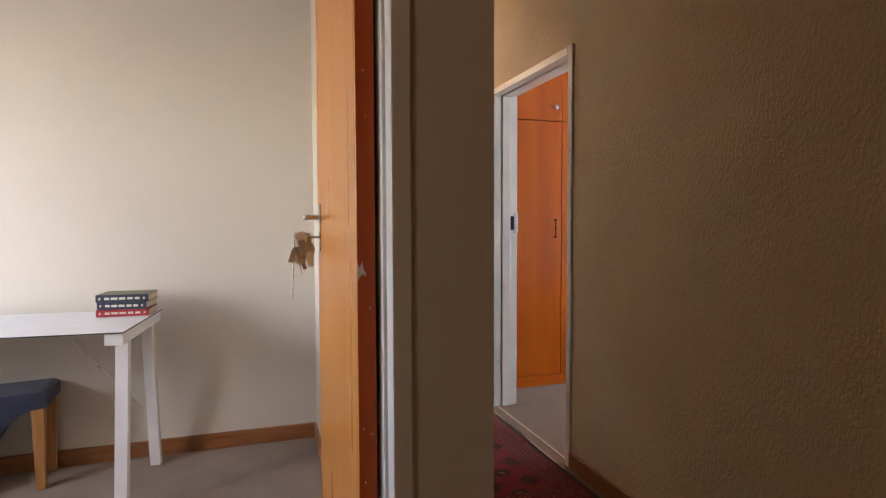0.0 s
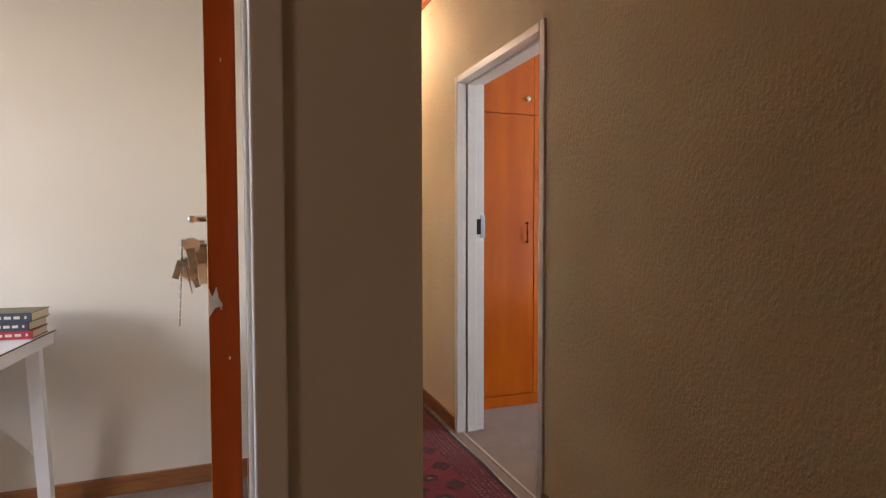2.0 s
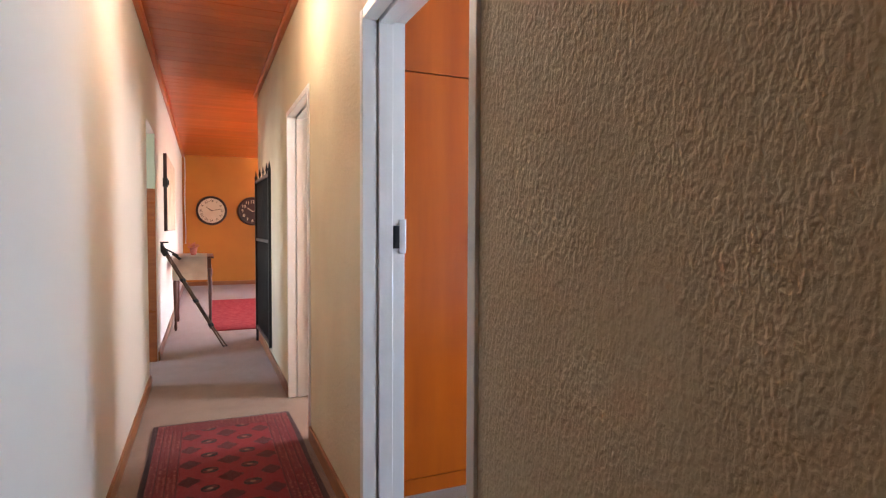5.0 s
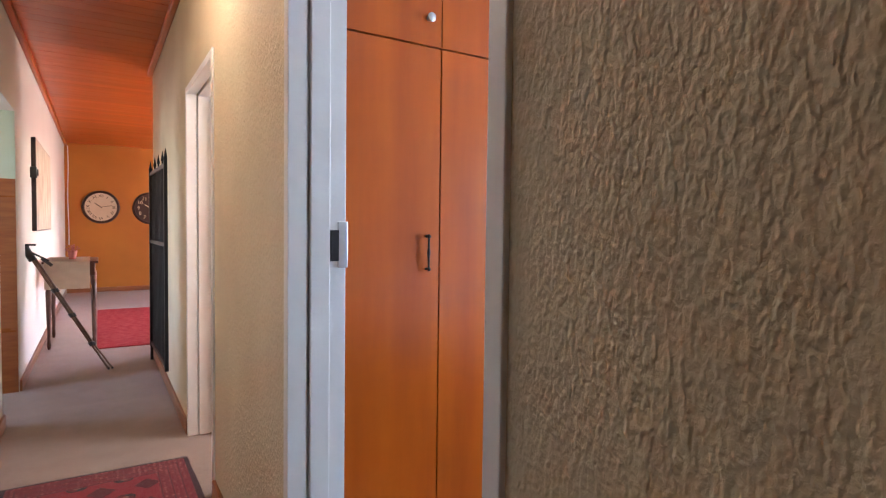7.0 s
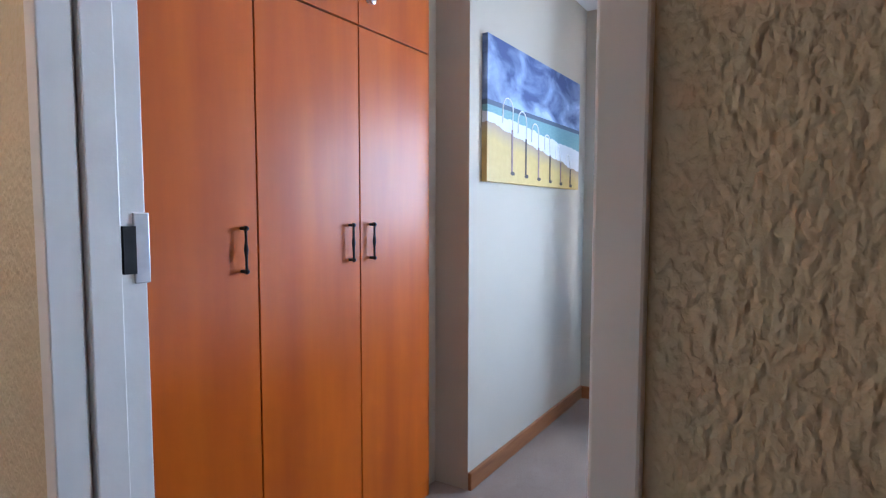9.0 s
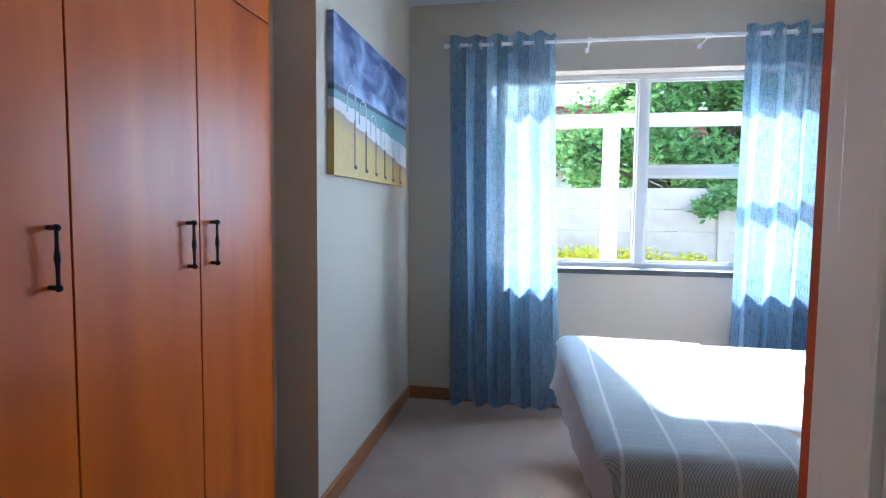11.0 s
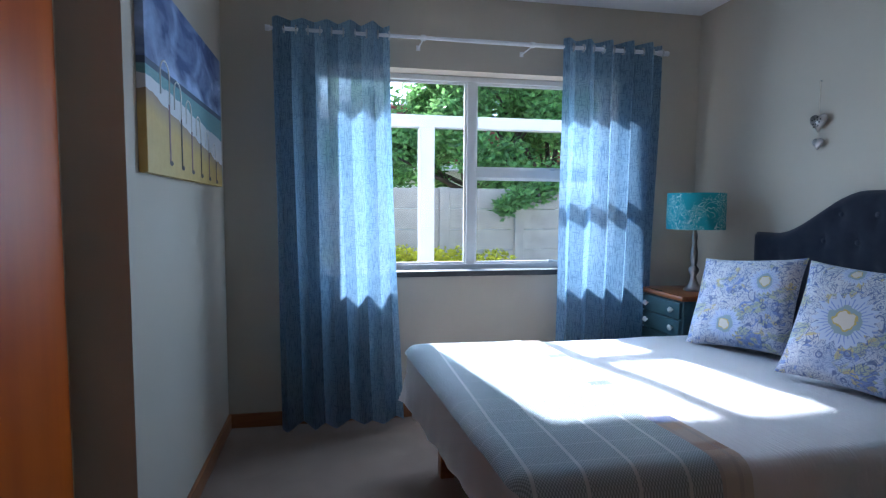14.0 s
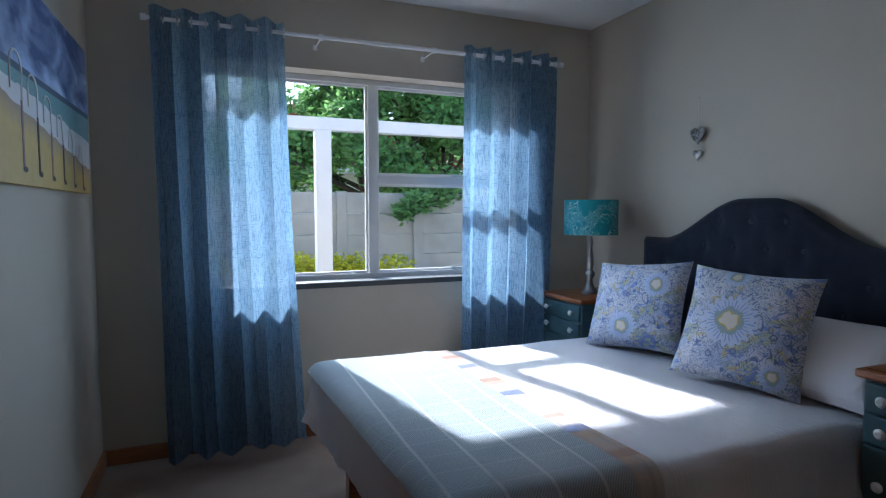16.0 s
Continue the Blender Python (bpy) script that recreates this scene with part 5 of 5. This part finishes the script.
def nightstand(x0, x1, label):
    root = empty("nightstand", pose(x0, YS + 0.02, 0), label, "nightstand", "bedside cabinets")
    w, d = x1 - x0, 0.48
    bm = bmesh.new()
    box(bm, 0.012, 0.0, 0.06, w - 0.012, d - 0.018, 0.795, 0.004)
    part("body", bm, M_TEAL, root)
    bm = bmesh.new()
    box(bm, 0.03, 0.02, 0.0, w - 0.03, d - 0.04, 0.06)
    part("plinth", bm, M_TEAL, root)
    bm = bmesh.new()
    box(bm, -0.008, -0.005, 0.796, w + 0.008, d + 0.008, 0.826, 0.009, 3)
    part("tabletop", bm, M_TOP, root, "varnished orange-brown wooden top", True)
    for k in range(4):
        z1 = 0.785 - 0.105 * k if k < 2 else 0.785 - 0.21 - 0.245 * (k - 2)
        h = 0.095 if k < 2 else 0.235
        bm = bmesh.new()
        box(bm, 0.025, d - 0.0178, z1 - h, w - 0.025, d, z1, 0.004)
        dr = part("drawer_front", bm, M_TEAL, root)
        for kx in (0.085, w - 0.085):
            bm = lathe(bmesh.new(), ((0.006, 0.0), (0.007, 0.010), (0.017, 0.016), (0.018, 0.022), (0.010, 0.030)), 14)
            bmesh.ops.rotate(bm, verts=bm.verts[:], cent=(0, 0, 0), matrix=Matrix.Rotation(radians(-90), 3, "X"))
            bmesh.ops.translate(bm, verts=bm.verts[:], vec=(kx, d, z1 - h / 2))
            part("knob", bm, M_KNOB, dr, "white ceramic knob", True)


nightstand(4.17, 4.60, "teal painted bedside cabinet with a wooden top, under the lamp")
nightstand(2.215, 2.645, "teal painted bedside cabinet with a wooden top, clear surface")

lamp = empty("table_lamp", pose(4.385, 0.64, 0.826), "turned silver table lamp with a teal patterned drum shade", "lamp")
part("stem", lathe(bmesh.new(), ((0.055, 0.0), (0.055, 0.012), (0.035, 0.03), (0.022, 0.06), (0.016, 0.09), (0.030, 0.12), (0.030, 0.135), (0.014, 0.155), (0.022, 0.19), (0.020, 0.24), (0.011, 0.29), (0.017, 0.33), (0.010, 0.36), (0.010, 0.42)), 24), M_SILVER, lamp, "turned silver stem", True)
bm = bmesh.new()
rings = []
for rr, zz in ((0.166, 0.375), (0.166, 0.592), (0.162, 0.592), (0.162, 0.375)):
    rings.append([bm.verts.new((rr * math.cos(2 * math.pi * i / 48), rr * math.sin(2 * math.pi * i / 48), zz)) for i in range(48)])
for a, b in zip(rings, rings[1:] + rings[:1]):
    for i in range(48):
        bm.faces.new((a[i], a[(i + 1) % 48], b[(i + 1) % 48], b[i]))
part("shade", bm, M_SHADE, lamp, "teal drum shade with pale scrolls", True)
bm = bmesh.new()
for a in (0, 120, 240):
    rod(bm, (0, 0, 0.40), (0.163 * math.cos(radians(a)), 0.163 * math.sin(radians(a)), 0.40), 0.002, 6)
part("shade_spider", bm, M_STEEL, lamp)


def heart_mesh(size, depth):
    bm = bmesh.new()
    n, layers = 40, 6
    rings = []
    for k in range(layers + 1):
        f = -1 + 2 * k / layers
        sc = math.sqrt(max(0.0, 1 - f * f)) * 0.98 + 0.02
        ring = []
        for i in range(n):
            t = 2 * math.pi * i / n
            hx = 16 * math.sin(t) ** 3 / 17
            hz = (13 * math.cos(t) - 5 * math.cos(2 * t) - 2 * math.cos(3 * t) - math.cos(4 * t)) / 17
            ring.append(bm.verts.new((hx * size * sc, f * depth, hz * size * sc)))
        rings.append(ring)
    for a, b in zip(rings, rings[1:]):
        for i in range(n):
            bm.faces.new((a[i], a[(i + 1) % n], b[(i + 1) % n], b[i]))
    return bm


hearts = empty("hanging_hearts", pose(3.80, YS + 0.022, 1.97), "two silver metal hearts hanging on a string", "wall ornament")
big = part("large_heart", heart_mesh(0.055, 0.018), M_SILVER, hearts, "pierced silver heart", True)
big.matrix_local = pose(0, 0, -0.205)
for i in range(11):
    a = 2.4 * i
    q = 0.030 * math.sqrt(i / 11)
    bm = bmesh.new()
    ball(bm, (q * math.cos(a), 0.016, q * math.sin(a)), 0.0042, 8, (1, 0.6, 1))
    part("pierced_dot", bm, M_BLACK, big)
small = part("small_heart", heart_mesh(0.034, 0.014), M_STEEL, hearts, "plain silver heart", True)
small.matrix_local = pose(0, 0, -0.312)
bm = bmesh.new()
rod(bm, (0, 0, 0), (0, 0, -0.165), 0.002, 6)
rod(bm, (0, 0, -0.255), (0, 0, -0.285), 0.0015, 6)
part("string", bm, M_CLOTH, hearts)
bm = bmesh.new()
rod(bm, (0.012, -0.02, 0.0), (-0.004, 0.004, 0.0), 0.002, 6)
part("nail", bm, M_STEEL, hearts)

# ---- outside the bedroom window ----
solid("ground", M_GRASS, [(5.03, -60, -0.30, 160, 60, -0.12)], "dry lawn outside the window")
solid("pavement", M_CONCRETE, [(5.03, -3, -0.12, 7.6, 8, -0.09)], "grey concrete strip along the house")
porch = empty("pergola", pose(7.0, 0, -0.09), "white painted pergola post and beam", "pergola")
for yy in (1.865, -1.3, 5.0):
    bm = bmesh.new()
    box(bm, -0.075, yy - 0.075, 0, 0.075, yy + 0.075, 2.224, 0.006)
    part("post", bm, M_HOUSE, porch)
bm = bmesh.new()
box(bm, -0.06, -2.5, 2.225, 0.06, 6.5, 2.345, 0.006)
part("beam", bm, M_HOUSE, porch)

FX = 9.0
fence = empty("precast_wall", pose(FX, 0, -0.12), "grey precast concrete panel garden wall", "garden wall")
post_bm = bmesh.new()
box(post_bm, -0.07, -0.07, 0, 0.07, 0.07, 1.74, 0.008)
post_me = bpy.data.meshes.new("fence_post")
post_bm.to_mesh(post_me)
post_bm.free()
post_me.materials.append(M_CONCRETE)
pan_bm = bmesh.new()
box(pan_bm, -0.022, -0.53, 0.003, 0.022, 0.53, 0.286, 0.006)
pan_me = bpy.data.meshes.new("fence_panel")
pan_bm.to_mesh(pan_me)
pan_bm.free()
pan_me.materials.append(M_CONCRETE)
for i in range(-7, 8):
    yy = 0.19 + 1.09 * i
    ob = new("fence_post", post_me)
    ob.parent = fence
    ob.location = (0, yy, 0)
    for k in range(6):
        ob = new("panel", pan_me)
        ob.parent = fence
        ob.location = (0.004 * ((i * 7 + k * 3) % 3 - 1), yy + 0.545, 0.288 * k)

house = empty("neighbour_house", pose(17, 2.4, -0.12), "white neighbouring house with a red tiled roof", "house")
bm = bmesh.new()
box(bm, 0, -7, 0, 6, 5, 2.7)
part("wall", bm, M_HOUSE, house)
bm = bmesh.new()
vs = [bm.verts.new(q) for q in ((-0.6, -7.6, 2.65), (-0.6, 5.6, 2.65), (6.6, 5.6, 2.65), (6.6, -7.6, 2.65), (3, -4, 4.9), (3, 2.2, 4.9))]
for f in ((0, 4, 5, 1), (1, 5, 2), (2, 5, 4, 3), (3, 4, 0), (0, 1, 2, 3)):
    bm.faces.new([vs[i] for i in f])
roof = part("roof", bm, M_TILE, house)
for i in range(14):
    f = i / 14
    bm = bmesh.new()
    box(bm, -0.6 + 3.6 * f - 0.04, -7.6 + 3.6 * f, 2.66 + 2.25 * f, -0.6 + 3.6 * f + 0.26, 5.6 - 3.4 * f, 2.70 + 2.25 * f)
    part("tile_row", bm, M_TILE, roof)
bm = bmesh.new()
box(bm, -0.66, -7.6, 2.50, -0.605, 5.6, 2.66)
part("fascia", bm, M_HOUSE, house)


def leaf_cloud(name, centres, count, size, seed, stretch=(1, 1, 1)):
    """Many small folded leaves scattered over clumps."""
    rnd = np.random.RandomState(seed)
    verts, faces = [], []
    for k in range(count):
        cx, cy, cz, cr = centres[rnd.randint(len(centres))]
        d = rnd.normal(size=3)
        d = d / np.linalg.norm(d) * cr * rnd.uniform(0.55, 1.05)
        o = np.array((cx, cy, cz)) + d * stretch
        a, b = rnd.normal(size=3), rnd.normal(size=3)
        a = a / np.linalg.norm(a)
        a[2] = a[2] * 0.6 + 0.2
        b = np.cross(a, b)
        b = b / np.linalg.norm(b)
        n = np.cross(a, b)
        L, w = size * rnd.uniform(0.7, 1.3), size * 0.22
        i = len(verts)
        verts += [tuple(o), tuple(o + a * L * 0.5 + b * w), tuple(o + a * L - n * L * 0.12), tuple(o + a * L * 0.5 - b * w)]
        faces += [(i, i + 1, i + 2), (i, i + 2, i + 3)]
    me = bpy.data.meshes.new(name)
    me.from_pydata(verts, [], faces)
    return me


def leafy(m, spread):
    nt, p = nodes_of(m)
    island_tone(m, spread)
    p.inputs["Subsurface Weight"].default_value = 0.0
    tr = nt.nodes.new("ShaderNodeBsdfTranslucent")
    src = p.inputs["Base Color"].links[0].from_socket
    nt.links.new(src, tr.inputs["Color"])
    mx = nt.nodes.new("ShaderNodeMixShader")
    mx.inputs[0].default_value = 0.5
    nt.links.new(p.outputs[0], mx.inputs[1])
    nt.links.new(tr.outputs[0], mx.inputs[2])
    nt.links.new(mx.outputs[0], nt.nodes["Material Output"].inputs["Surface"])


leafy(M_LEAF, 0.5)
leafy(M_HEDGE, 0.4)


def tree(x, y, h, spread, seed, count):
    root = empty("tree", pose(x, y, -0.12), "broad-leaved evergreen tree behind the garden wall", "tree")
    rnd = random.Random(seed)
    bm = bmesh.new()
    rod(bm, (0, 0, 0), (0.08, 0.05, h * 0.42), 0.13, 10, 0.09)
    clumps = []
    for i in range(13):
        a = 2 * math.pi * i / 13 + rnd.uniform(-0.3, 0.3)
        rr = spread * rnd.uniform(0.35, 1.0)
        zz = h * rnd.uniform(0.42, 0.95)
        tip = (rr * math.cos(a), rr * math.sin(a), zz)
        rod(bm, (0.06, 0.04, h * rnd.uniform(0.28, 0.42)), tip, 0.05, 7, 0.012)
        clumps.append((*tip, spread * rnd.uniform(0.26, 0.42)))
        for q in range(3):
            t2 = (tip[0] + rnd.uniform(-0.5, 0.5), tip[1] + rnd.uniform(-0.5, 0.5), tip[2] + rnd.uniform(-0.5, 0.35))
            rod(bm, tip, t2, 0.012, 5, 0.005)
            clumps.append((*t2, spread * rnd.uniform(0.14, 0.25)))
    part("trunk", bm, M_BARK, root)
    me = leaf_cloud("crown", clumps, count, 0.14, seed)
    me.materials.append(M_LEAF)
    ob = new("crown", me)
    ob.parent = root
    ob["kind"] = "stuff"


tree(10.4, -0.9, 4.6, 1.9, 3, 26000)
tree(10.6, 0.45, 4.4, 1.5, 5, 20000)
tree(12.5, 4.2, 5.0, 2.2, 9, 12000)
tree(12.0, -4.0, 5.2, 2.4, 11, 12000)
rnd = random.Random(12)
hedge = leaf_cloud("flowering_hedge", [(8.25 + rnd.uniform(-0.12, 0.12), 0.75 + 0.17 * i, 0.47 + rnd.uniform(-0.08, 0.14), 0.28) for i in range(14)], 9000, 0.075, 4)
hedge.materials.append(M_HEDGE)
tagged(new("flowering_hedge", hedge), "bright yellow-green low hedge at the garden wall", "hedge", "", "stuff")
bm = bmesh.new()
for i in range(14):
    rod(bm, (8.25, 0.75 + 0.17 * i, -0.13), (8.25 + 0.05 * math.sin(i), 0.75 + 0.17 * i, 0.35), 0.012, 6)
tagged(link("hedge_stems", bm, M_BARK), "thin brown stems of the low hedge", "hedge", "", "stuff")
# a drooping branch in front of the wall
tw = empty("overhanging_branch", pose(8.75, -0.2, 1.55), "leafy branch hanging over the garden wall", "branch")
bm = bmesh.new()
rod(bm, (0.9, -0.5, 0.5), (0.0, 0.2, 0.05), 0.02, 7, 0.01)
rod(bm, (0.0, 0.2, 0.05), (-0.15, 0.75, -0.22), 0.01, 6, 0.004)
part("twig", bm, M_BARK, tw)
me = leaf_cloud("leaves", [(0.1, 0.1, 0.05, 0.2), (-0.05, 0.45, -0.08, 0.16), (-0.15, 0.72, -0.22, 0.13), (0.3, -0.1, 0.2, 0.3)], 900, 0.13, 21)
me.materials.append(M_LEAF)
ob = new("leaves", me)
ob.parent = tw
